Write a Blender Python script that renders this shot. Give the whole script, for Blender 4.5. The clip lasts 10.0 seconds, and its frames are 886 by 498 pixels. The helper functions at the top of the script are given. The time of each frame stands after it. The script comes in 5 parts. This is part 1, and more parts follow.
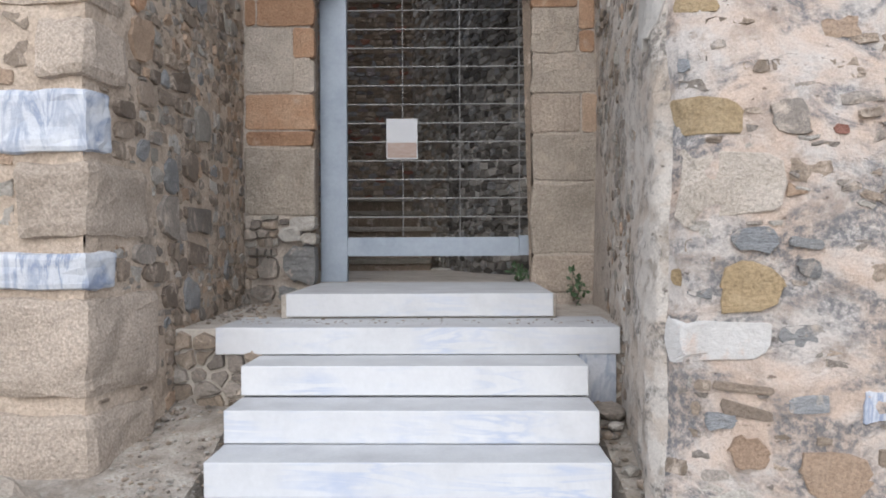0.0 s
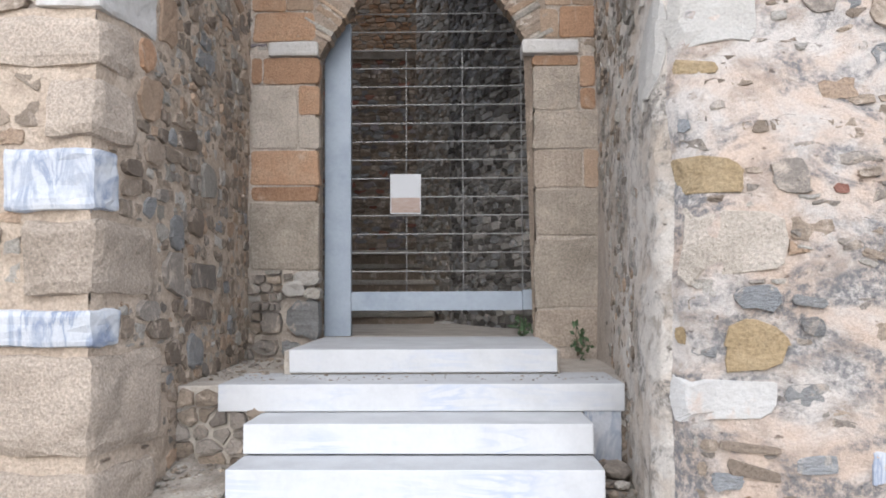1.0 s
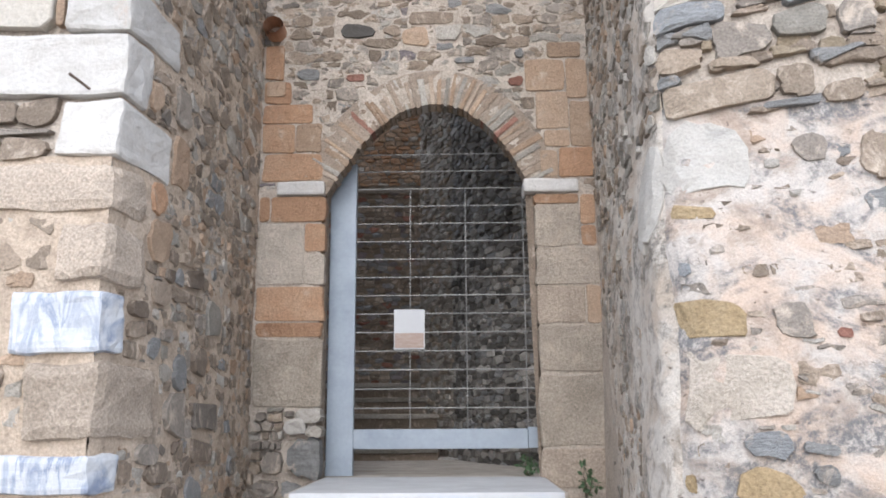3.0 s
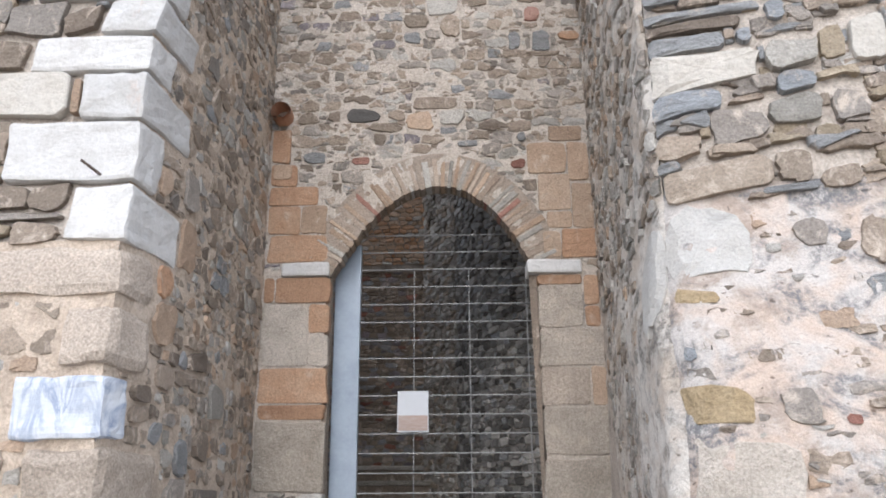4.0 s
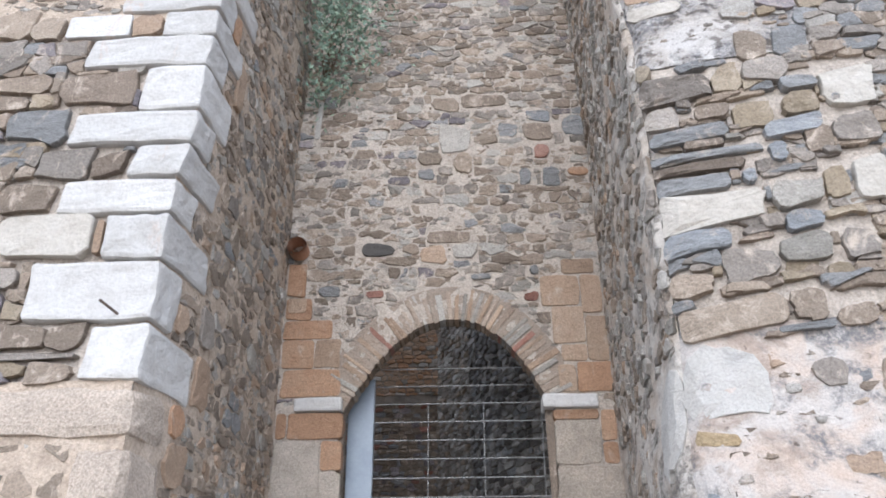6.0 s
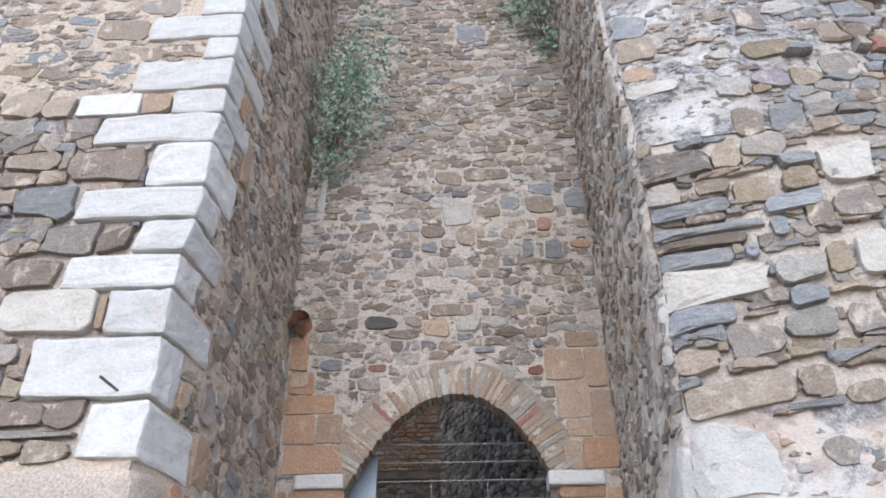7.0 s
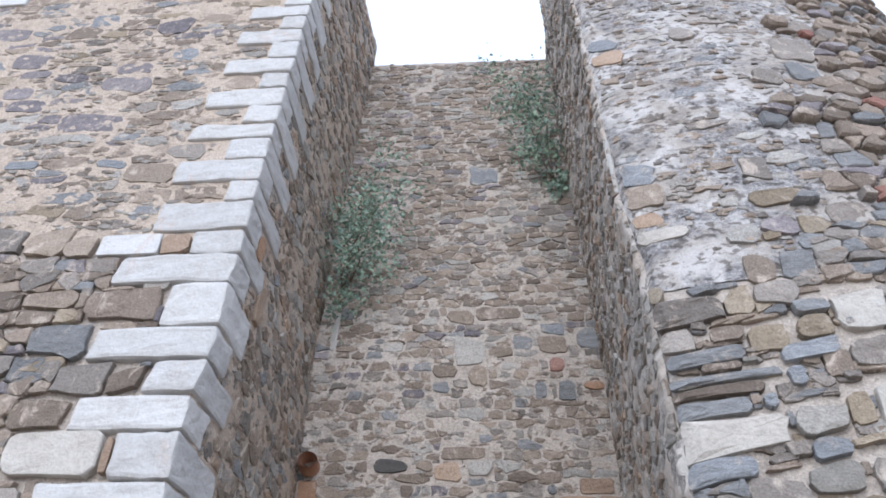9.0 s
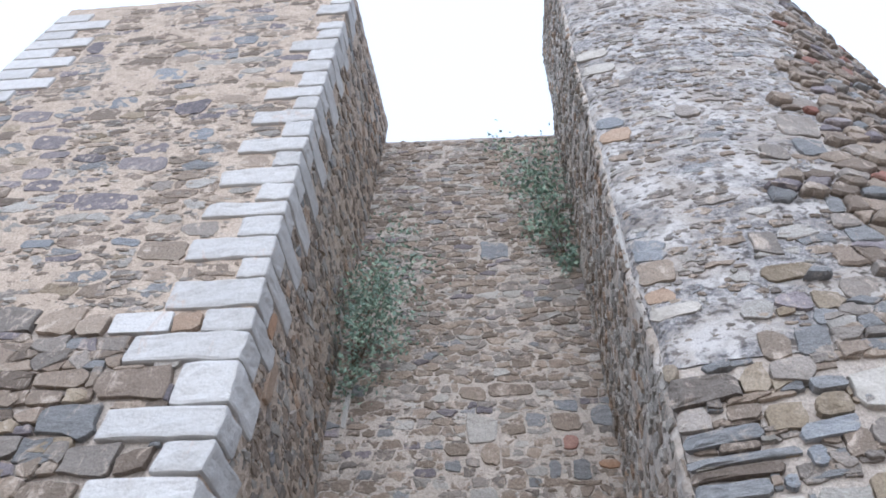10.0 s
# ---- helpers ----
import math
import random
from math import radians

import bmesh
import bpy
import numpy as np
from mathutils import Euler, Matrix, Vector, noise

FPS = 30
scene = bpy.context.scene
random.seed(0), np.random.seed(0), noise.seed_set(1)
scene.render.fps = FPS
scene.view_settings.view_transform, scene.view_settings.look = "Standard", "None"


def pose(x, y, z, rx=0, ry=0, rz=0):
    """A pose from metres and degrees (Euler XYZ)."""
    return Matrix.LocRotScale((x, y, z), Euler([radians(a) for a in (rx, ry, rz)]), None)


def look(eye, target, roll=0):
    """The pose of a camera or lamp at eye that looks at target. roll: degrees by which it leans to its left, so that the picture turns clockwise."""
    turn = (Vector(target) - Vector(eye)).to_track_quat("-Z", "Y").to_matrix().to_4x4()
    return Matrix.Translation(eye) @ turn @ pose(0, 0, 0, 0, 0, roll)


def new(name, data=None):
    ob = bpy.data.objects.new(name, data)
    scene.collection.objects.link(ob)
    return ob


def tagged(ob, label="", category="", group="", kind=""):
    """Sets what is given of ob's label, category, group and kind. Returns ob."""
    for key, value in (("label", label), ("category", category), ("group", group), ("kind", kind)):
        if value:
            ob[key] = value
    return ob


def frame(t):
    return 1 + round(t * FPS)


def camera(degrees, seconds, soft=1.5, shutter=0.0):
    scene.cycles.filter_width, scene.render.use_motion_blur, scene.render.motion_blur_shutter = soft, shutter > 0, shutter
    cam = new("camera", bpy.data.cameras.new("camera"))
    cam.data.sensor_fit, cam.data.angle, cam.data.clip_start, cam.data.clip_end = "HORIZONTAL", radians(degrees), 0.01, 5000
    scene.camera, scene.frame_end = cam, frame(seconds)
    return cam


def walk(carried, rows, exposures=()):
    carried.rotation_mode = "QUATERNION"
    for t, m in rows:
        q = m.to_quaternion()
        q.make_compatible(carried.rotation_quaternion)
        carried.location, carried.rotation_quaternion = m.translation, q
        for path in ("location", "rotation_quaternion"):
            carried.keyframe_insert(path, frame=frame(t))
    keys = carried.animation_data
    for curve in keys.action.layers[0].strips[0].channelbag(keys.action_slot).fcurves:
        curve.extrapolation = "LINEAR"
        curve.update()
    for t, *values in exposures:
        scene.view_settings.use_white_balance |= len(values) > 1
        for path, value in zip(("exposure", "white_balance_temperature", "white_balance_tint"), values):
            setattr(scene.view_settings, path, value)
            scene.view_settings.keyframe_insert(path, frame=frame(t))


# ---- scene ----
cam = camera(57.4, 10.0, soft=1.8)
EYE = 1.6
# seconds, x, y, rise, pitch, turn to the left, roll
ROWS = [
    (0.0, 0.0, -0.0, 0.0, -0.68, 1.07, -0.25),
    (0.5, -0.004, -0.007, 0.013, 1.02, 1.09, -0.36),
    (1.0, -0.003, -0.015, 0.032, 2.88, 1.26, -0.28),
    (1.5, 0.002, -0.019, 0.048, 4.96, 1.47, -0.44),
    (2.0, 0.004, -0.021, 0.064, 6.63, 1.29, -0.52),
    (2.5, -0.002, -0.028, 0.085, 9.0, 1.38, -0.42),
    (4.0, -0.011, -0.063, 0.134, 17.19, 1.63, -0.38),
    (4.5, -0.022, -0.073, 0.15, 19.39, 2.07, -0.36),
    (5.0, -0.016, -0.081, 0.165, 21.54, 2.48, -0.6),
    (5.5, -0.013, -0.089, 0.182, 23.71, 2.52, -0.34),
    (7.0, -0.013, -0.11, 0.227, 30.88, 2.8, -0.28),
    (7.5, -0.007, -0.114, 0.247, 33.38, 3.15, -0.01),
    (8.0, -0.016, -0.13, 0.269, 35.74, 3.47, 0.32),
    (8.5, -0.019, -0.147, 0.276, 38.33, 3.91, 0.44),
    (9.0, -0.021, -0.154, 0.282, 40.16, 3.84, 0.9),
    (9.5, -0.023, -0.158, 0.287, 42.85, 4.26, 1.24),
    (10.0, -0.024, -0.175, 0.303, 45.25, 5.0, 1.4),
]
walk(cam, [(t, pose(x, y, EYE + z, 0, 0, yaw) @ pose(0, 0, 0, 90 + pitch) @ pose(0, 0, 0, 0, 0, roll))
           for t, x, y, z, pitch, yaw, roll in ROWS],
     exposures=[(0.0, 0.06, 5640, 9), (1.0, 0.30, 5620, 9), (2.5, 0.45, 5600, 9), (5.0, 0.38, 5420, 9), (7.5, 0.32, 5250, 10), (10.0, 0.04, 5120, 10)])
import collections
from math import cos, hypot, pi, sin, sqrt


# ---- light ----
world = bpy.data.worlds.new("world")
scene.world = world
world.use_nodes = True
wn = world.node_tree.nodes
sky = wn.new("ShaderNodeTexSky")
sky.sky_type = "NISHITA"
sky.sun_disc = False
sky.sun_elevation = radians(33)
sky.sun_rotation = radians(186)
sky.air_density, sky.dust_density, sky.ozone_density = 1.0, 6.0, 1.0
# a bright, hazy, overcast sky: the clear sky's light under an even white veil
wn["Background"].inputs["Strength"].default_value = 0.06
world.node_tree.links.new(sky.outputs["Color"], wn["Background"].inputs["Color"])
veil = wn.new("ShaderNodeBackground")
veil.inputs["Color"].default_value = (1.0, 0.985, 0.975, 1)
veil.inputs["Strength"].default_value = 1.1
both = wn.new("ShaderNodeAddShader")
world.node_tree.links.new(wn["Background"].outputs[0], both.inputs[0])
world.node_tree.links.new(veil.outputs[0], both.inputs[1])
world.node_tree.links.new(both.outputs[0], wn["World Output"].inputs["Surface"])
sun = new("sun", bpy.data.lights.new("sun", "SUN"))
sun.data.energy = 0.9
sun.data.angle = radians(75)
sun.data.color = (1.0, 0.95, 0.88)
sun.matrix_world = look((-1.0, -10, 6.5), (0, 0, 0))

# ---- materials ----
random.seed(7)


def ramp(nt, src, stops):
    r = nt.nodes.new("ShaderNodeValToRGB")
    while len(r.color_ramp.elements) < len(stops):
        r.color_ramp.elements.new(0.5)
    for e, (p, c) in zip(r.color_ramp.elements, stops):
        e.position = p
        e.color = (*c, 1) if len(c) == 3 else c
    nt.links.new(src, r.inputs["Fac"])
    return r.outputs["Color"]


def noise_of(nt, pos, scale, detail=5.0, rough=0.6, stretch=(1, 1, 1), distort=0.0):
    m = nt.nodes.new("ShaderNodeMapping")
    m.inputs["Scale"].default_value = stretch
    nt.links.new(pos, m.inputs["Vector"])
    n = nt.nodes.new("ShaderNodeTexNoise")
    n.inputs["Scale"].default_value = scale
    n.inputs["Detail"].default_value = detail
    n.inputs["Roughness"].default_value = rough
    n.inputs["Distortion"].default_value = distort
    nt.links.new(m.outputs["Vector"], n.inputs["Vector"])
    return n.outputs["Fac"]


def mixc(nt, fac, a, b, mode="MIX"):
    m = nt.nodes.new("ShaderNodeMix")
    m.data_type, m.blend_type = "RGBA", mode
    for sock, v in ((m.inputs[0], fac), (m.inputs[6], a), (m.inputs[7], b)):
        if hasattr(v, "is_output"):
            nt.links.new(v, sock)
        else:
            sock.default_value = v if isinstance(v, float) else (*v, 1)
    return m.outputs[2]


def math_node(nt, op, a, b):
    m = nt.nodes.new("ShaderNodeMath")
    m.operation = op
    for sock, v in zip(m.inputs, (a, b)):
        if hasattr(v, "is_output"):
            nt.links.new(v, sock)
        else:
            sock.default_value = v
    return m.outputs[0]


def surface(name, colours, grain=60.0, blotch=6.0, rough=0.9, bump=0.35, speck=0.25, vary=0.25, stretch=(1, 1, 1), stain=None, metal=0.0,
            vein=None, bump_dist=0.014):
    """A mineral surface: colours spread by large blotches, fine grain, a shift of tone from piece to piece, stains, veins."""
    mat = bpy.data.materials.new(name)
    mat.use_nodes = True
    nt = mat.node_tree
    bsdf = nt.nodes["Principled BSDF"]
    geo = nt.nodes.new("ShaderNodeNewGeometry")
    obj = nt.nodes.new("ShaderNodeObjectInfo")
    pos = geo.outputs["Position"]
    rnd = math_node(nt, "FRACT", math_node(nt, "ADD", obj.outputs["Random"], geo.outputs["Random Per Island"]), 0.0)
    big = noise_of(nt, pos, blotch, 6.0, 0.62, stretch, 0.3)
    fine = noise_of(nt, pos, grain, 4.0, 0.7, stretch)
    if vary:
        src = math_node(nt, "ADD", math_node(nt, "MULTIPLY", big, 1.0 - vary), math_node(nt, "MULTIPLY", rnd, vary))
    else:
        src = big
    n = len(colours)
    col = ramp(nt, src, [(0.28 + 0.44 * i / max(1, n - 1), c) for i, c in enumerate(colours)])
    g = ramp(nt, fine, [(0.3, (1 - speck,) * 3), (0.7, (1 + 0 * speck,) * 3)])
    col = mixc(nt, 1.0, col, g, "MULTIPLY")
    if vary:
        tone = ramp(nt, math_node(nt, "FRACT", math_node(nt, "MULTIPLY", rnd, 7.31), 0.0), [(0.0, (1 - vary * 0.9,) * 3), (1.0, (1.0, 1.0, 1.0))])
        col = mixc(nt, 1.0, col, tone, "MULTIPLY")
    if vein:
        v = noise_of(nt, pos, vein[1], 5.0, 0.55, vein[2], 1.6)
        band = ramp(nt, v, [(0.42, (0, 0, 0)), (0.5, (1, 1, 1)), (0.58, (0, 0, 0))])
        fade = ramp(nt, noise_of(nt, pos, 2.5, 3.0), [(vein[3], (0, 0, 0)), (vein[3] + 0.28, (1, 1, 1))])
        col = mixc(nt, mixc(nt, 1.0, band, fade, "MULTIPLY"), col, vein[0])
    if stain:
        s = ramp(nt, noise_of(nt, pos, stain[1], 8.0, 0.72, (1, 1, 0.7), 0.6), [(stain[2], (0, 0, 0)), (stain[2] + 0.13, (0.85, 0.85, 0.85))])
        col = mixc(nt, s, col, stain[0])
    nt.links.new(col, bsdf.inputs["Base Color"])
    bsdf.inputs["Roughness"].default_value = rough
    bsdf.inputs["Metallic"].default_value = metal
    bsdf.inputs["Specular IOR Level"].default_value = 0.3
    if bump:
        b = nt.nodes.new("ShaderNodeBump")
        b.inputs["Strength"].default_value = bump
        b.inputs["Distance"].default_value = bump_dist
        h = math_node(nt, "ADD", math_node(nt, "MULTIPLY", big, 1.5), math_node(nt, "MULTIPLY", fine, 0.8))
        h = math_node(nt, "ADD", h, noise_of(nt, pos, 22.0, 5.0, 0.65, stretch))
        nt.links.new(h, b.inputs["Height"])
        nt.links.new(b.outputs["Normal"], bsdf.inputs["Normal"])
    return mat


M = {}
M["mortar_warm"] = surface("mortar_warm", [(0.482, 0.388, 0.303), (0.612, 0.499, 0.391), (0.689, 0.577, 0.466)], 55, 6, 0.95, 1.0, 0.42, 0.0, stain=((0.20, 0.17, 0.14), 4.0, 0.60))
M["mortar_grey"] = surface("mortar_grey", [(0.486, 0.415, 0.352), (0.596, 0.518, 0.439), (0.689, 0.612, 0.534)], 55, 6, 0.95, 1.0, 0.42, 0.0, stain=((0.16, 0.15, 0.14), 3.0, 0.57))


def old_plaster(name, tan, white, dark, cover=0.50, scale=2.4, pit=(0.27, 0.34, 16.0)):
    """Worn lime plaster: tan ground, white patches, grainy dark lichen, pits."""
    mat = bpy.data.materials.new(name)
    mat.use_nodes = True
    nt = mat.node_tree
    bsdf = nt.nodes["Principled BSDF"]
    pos = nt.nodes.new("ShaderNodeNewGeometry").outputs["Position"]
    a = noise_of(nt, pos, scale, 7.0, 0.62, (1, 1, 1.3), 0.5)
    col = ramp(nt, a, [(0.40, tan), (0.50, tuple((p + q) / 2 for p, q in zip(tan, white))), (0.56, white)])
    b = noise_of(nt, pos, scale * 2.6, 6.0, 0.6, (1, 1, 1), 0.4)
    col = mixc(nt, ramp(nt, b, [(0.52, (0, 0, 0)), (0.66, (0.75, 0.75, 0.75))]), col, tuple(c * 0.62 for c in tan))
    zone = ramp(nt, noise_of(nt, pos, scale * 0.9, 5.0, 0.65, (1, 1, 1.6), 0.8), [(cover, (0, 0, 0)), (cover + 0.10, (1, 1, 1))])
    grit = ramp(nt, noise_of(nt, pos, 34.0, 6.0, 0.75), [(0.40, (0.15, 0.15, 0.15)), (0.56, (0.95, 0.95, 0.95))])
    col = mixc(nt, mixc(nt, 1.0, zone, grit, "MULTIPLY"), col, dark)
    pits = ramp(nt, noise_of(nt, pos, pit[2], 3.0, 0.55, (1, 1, 1.6)), [(pit[0], (0.42, 0.40, 0.39)), (pit[1], (1, 1, 1))])
    col = mixc(nt, 1.0, col, pits, "MULTIPLY")
    fine = noise_of(nt, pos, 90.0, 4.0, 0.7)
    col = mixc(nt, 1.0, col, ramp(nt, fine, [(0.3, (0.78,) * 3), (0.65, (1, 1, 1))]), "MULTIPLY")
    nt.links.new(col, bsdf.inputs["Base Color"])
    bsdf.inputs["Roughness"].default_value = 0.95
    bsdf.inputs["Specular IOR Level"].default_value = 0.2
    bp = nt.nodes.new("ShaderNodeBump")
    bp.inputs["Strength"].default_value = 0.8
    bp.inputs["Distance"].default_value = 0.02
    h = math_node(nt, "ADD", math_node(nt, "MULTIPLY", b, 1.4), math_node(nt, "MULTIPLY", fine, 0.35))
    h = math_node(nt, "ADD", h, math_node(nt, "MULTIPLY", noise_of(nt, pos, 26.0, 6.0, 0.7), 0.8))
    nt.links.new(h, bp.inputs["Height"])
    nt.links.new(bp.outputs["Normal"], bsdf.inputs["Normal"])
    return mat


M["plaster"] = old_plaster("plaster", (0.575, 0.46, 0.375), (0.585, 0.535, 0.49), (0.185, 0.182, 0.186), 0.475)
M["plaster_rough"] = old_plaster("plaster_rough", (0.45, 0.40, 0.35), (0.60, 0.565, 0.53), (0.22, 0.212, 0.215), 0.47, 2.0, (0.38, 0.47, 13.0))
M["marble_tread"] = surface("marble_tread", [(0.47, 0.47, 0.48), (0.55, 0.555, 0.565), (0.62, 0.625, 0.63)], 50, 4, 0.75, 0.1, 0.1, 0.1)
M["plaster_white"] = surface("plaster_white", [(0.478, 0.446, 0.402), (0.523, 0.496, 0.457), (0.556, 0.530, 0.496)], 70, 4, 0.95, 0.8, 0.2, 0.0, stain=((0.30, 0.285, 0.27), 5.0, 0.56))
M["plaster_flank"] = old_plaster("plaster_flank", (0.56, 0.475, 0.39), (0.655, 0.60, 0.535), (0.22, 0.20, 0.18), 0.52, 3.0)
M["stone_tan"] = surface("stone_tan", [(0.366, 0.294, 0.228), (0.44, 0.353, 0.272), (0.489, 0.4, 0.312)], 70, 9, 0.9, 0.9, 0.42, 0.45, stain=((0.56, 0.47, 0.385), 9.0, 0.530))
M["stone_brown"] = surface("stone_brown", [(0.332, 0.265, 0.208), (0.388, 0.31, 0.242), (0.445, 0.358, 0.28)], 70, 9, 0.9, 0.9, 0.42, 0.5, stain=((0.56, 0.47, 0.385), 9.0, 0.540))
M["stone_grey"] = surface("stone_grey", [(0.343, 0.296, 0.253), (0.398, 0.349, 0.301), (0.459, 0.405, 0.353)], 70, 9, 0.88, 0.9, 0.42, 0.45, stain=((0.56, 0.47, 0.385), 9.0, 0.530))
M["stone_slate"] = surface("stone_slate", [(0.265, 0.26, 0.255), (0.35, 0.346, 0.342), (0.45, 0.44, 0.428)], 60, 10, 0.8, 0.9, 0.42, 0.22, stretch=(1, 1, 3), stain=((0.56, 0.47, 0.385), 9.0, 0.565))
M["stone_blue"] = surface("stone_blue", [(0.295, 0.302, 0.312), (0.385, 0.392, 0.402), (0.48, 0.482, 0.485)], 55, 10, 0.8, 0.9, 0.42, 0.22, stretch=(1, 1, 3), stain=((0.56, 0.47, 0.385), 9.0, 0.545))
M["stone_purple"] = surface("stone_purple", [(0.252, 0.222, 0.231), (0.333, 0.291, 0.297), (0.423, 0.372, 0.364)], 60, 9, 0.85, 0.9, 0.42, 0.4, stain=((0.56, 0.47, 0.385), 9.0, 0.545))
M["stone_pale"] = surface("stone_pale", [(0.413, 0.379, 0.327), (0.538, 0.494, 0.435), (0.643, 0.599, 0.540)], 70, 7, 0.9, 0.9, 0.42, 0.35, stain=((0.4, 0.36, 0.31), 7.0, 0.6))
M["stone_ochre"] = surface("stone_ochre", [(0.36, 0.265, 0.145), (0.46, 0.345, 0.2), (0.52, 0.405, 0.25)], 60, 7, 0.9, 0.9, 0.42, 0.2, stain=((0.55, 0.46, 0.34), 7.0, 0.66))
M["stone_honey"] = surface("stone_honey", [(0.345, 0.275, 0.190), (0.430, 0.350, 0.250), (0.505, 0.420, 0.315)], 65, 8, 0.9, 0.9, 0.42, 0.3, stain=((0.56, 0.47, 0.385), 9.0, 0.56))
M["stone_orange"] = surface("stone_orange", [(0.430, 0.255, 0.155), (0.540, 0.335, 0.208), (0.595, 0.405, 0.270)], 70, 6, 0.92, 0.9, 0.42, 0.25, stain=((0.52, 0.42, 0.33), 5.0, 0.57))
M["stone_sand"] = surface("stone_sand", [(0.47, 0.335, 0.235), (0.54, 0.395, 0.28), (0.585, 0.445, 0.33)], 70, 5, 0.92, 0.9, 0.42, 0.3, stain=((0.55, 0.46, 0.37), 7.0, 0.6))
M["granite"] = surface("granite", [(0.488, 0.403, 0.321), (0.611, 0.512, 0.418), (0.706, 0.593, 0.484)], 75, 4, 0.92, 1.0, 0.55, 0.15, stain=((0.22, 0.15, 0.11), 3.0, 0.62))
M["granite_grey"] = surface("granite_grey", [(0.441, 0.380, 0.312), (0.612, 0.530, 0.439), (0.764, 0.658, 0.545)], 75, 4, 0.92, 1.0, 0.5, 0.25, stain=((0.5, 0.41, 0.33), 5.0, 0.57))
M["granite_pale"] = surface("granite_pale", [(0.5, 0.435, 0.36), (0.62, 0.545, 0.46), (0.7, 0.62, 0.535)], 80, 5, 0.92, 1.0, 0.38, 0.1, stain=((0.4, 0.36, 0.32), 7.0, 0.62))
M["brick_red"] = surface("brick_red", [(0.292, 0.140, 0.104), (0.386, 0.202, 0.154), (0.429, 0.261, 0.205)], 80, 8, 0.92, 0.9, 0.42, 0.3)
M["brick_pale"] = surface("brick_pale", [(0.44, 0.335, 0.255), (0.545, 0.435, 0.34), (0.61, 0.505, 0.41)], 80, 8, 0.92, 0.9, 0.42, 0.35)
M["marble"] = surface("marble", [(0.535, 0.537, 0.548), (0.610, 0.612, 0.622), (0.655, 0.657, 0.664)], 40, 3, 0.55, 0.08, 0.06, 0.1, vein=((0.40, 0.44, 0.54), 3.2, (0.45, 2, 3), 0.44))
M["marble_old"] = surface("marble_old", [(0.515, 0.488, 0.455), (0.6, 0.576, 0.548), (0.65, 0.632, 0.61)], 45, 9, 0.85, 0.8, 0.16, 0.15,
                          stain=((0.50, 0.34, 0.24), 2.6, 0.605), bump_dist=0.010)
M["marble_cream"] = surface("marble_cream", [(0.550, 0.498, 0.430), (0.645, 0.592, 0.518), (0.700, 0.652, 0.584)], 45, 7, 0.88, 0.8, 0.2, 0.2, stain=((0.42, 0.38, 0.33), 6.0, 0.60))
M["marble_blue"] = surface("marble_blue", [(0.480, 0.498, 0.545), (0.585, 0.604, 0.642), (0.650, 0.660, 0.682)], 60, 4, 0.7, 0.3, 0.14, 0.1,
                           vein=((0.22, 0.26, 0.36), 2.2, (3, 1, 1), 0.30))
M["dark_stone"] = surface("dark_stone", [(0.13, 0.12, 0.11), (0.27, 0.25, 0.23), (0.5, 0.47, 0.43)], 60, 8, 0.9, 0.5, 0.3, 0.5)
# Yard mortar: the common mortar, darkened in colour for the shade there.
M["mortar_shaded"] = surface("mortar_shaded", [(0.17, 0.145, 0.125), (0.28, 0.245, 0.21), (0.4, 0.355, 0.305)], 60, 5, 0.95, 0.8, 0.3, 0.0)
M["earth"] = surface("earth", [(0.266, 0.224, 0.181), (0.414, 0.365, 0.311), (0.562, 0.514, 0.453)], 60, 7, 0.97, 0.9, 0.35, 0.0, stain=((0.12, 0.10, 0.08), 9.0, 0.60))
M["dust_floor"] = surface("dust_floor", [(0.380, 0.329, 0.278), (0.506, 0.455, 0.392), (0.607, 0.557, 0.493)], 60, 4, 0.95, 0.4, 0.25, 0.0)
M["galvanised"] = surface("galvanised", [(0.258, 0.301, 0.361), (0.327, 0.370, 0.430), (0.370, 0.413, 0.473)], 30, 3, 0.5, 0.05, 0.1, 0.0, metal=0.15)
M["rod_steel"] = surface("rod_steel", [(0.24, 0.235, 0.23), (0.36, 0.35, 0.34)], 40, 8, 0.5, 0.05, 0.15, 0.0, metal=0.3)
M["rust"] = surface("rust", [(0.10, 0.075, 0.065), (0.19, 0.14, 0.11)], 60, 10, 0.85, 0.3, 0.3, 0.0)
M["paper"] = surface("paper", [(0.517, 0.526, 0.551), (0.560, 0.569, 0.586)], 20, 3, 0.6, 0.0, 0.03, 0.0)
M["paper_print"] = surface("paper_print", [(0.312, 0.232, 0.197), (0.388, 0.302, 0.262), (0.416, 0.359, 0.324)], 20, 14, 0.6, 0.0, 0.05, 0.0, stretch=(1, 1, 4))
M["terracotta"] = surface("terracotta", [(0.40, 0.21, 0.13), (0.50, 0.30, 0.20)], 60, 6, 0.9, 0.3, 0.2, 0.0)
M["pipe_white"] = surface("pipe_white", [(0.66, 0.65, 0.62), (0.76, 0.75, 0.73)], 40, 5, 0.7, 0.1, 0.1, 0.0)
M["leaf"] = surface("leaf", [(0.276, 0.387, 0.309), (0.358, 0.482, 0.380), (0.489, 0.614, 0.443)], 20, 6, 0.7, 0.0, 0.1, 0.5)
M["leaf_weed"] = surface("leaf_weed", [(0.067, 0.115, 0.056), (0.113, 0.177, 0.086)], 20, 6, 0.6, 0.0, 0.1, 0.4)
M["twig"] = surface("twig", [(0.12, 0.095, 0.07), (0.20, 0.16, 0.12)], 40, 8, 0.9, 0.2, 0.2, 0.0)

# ---- shape helpers ----


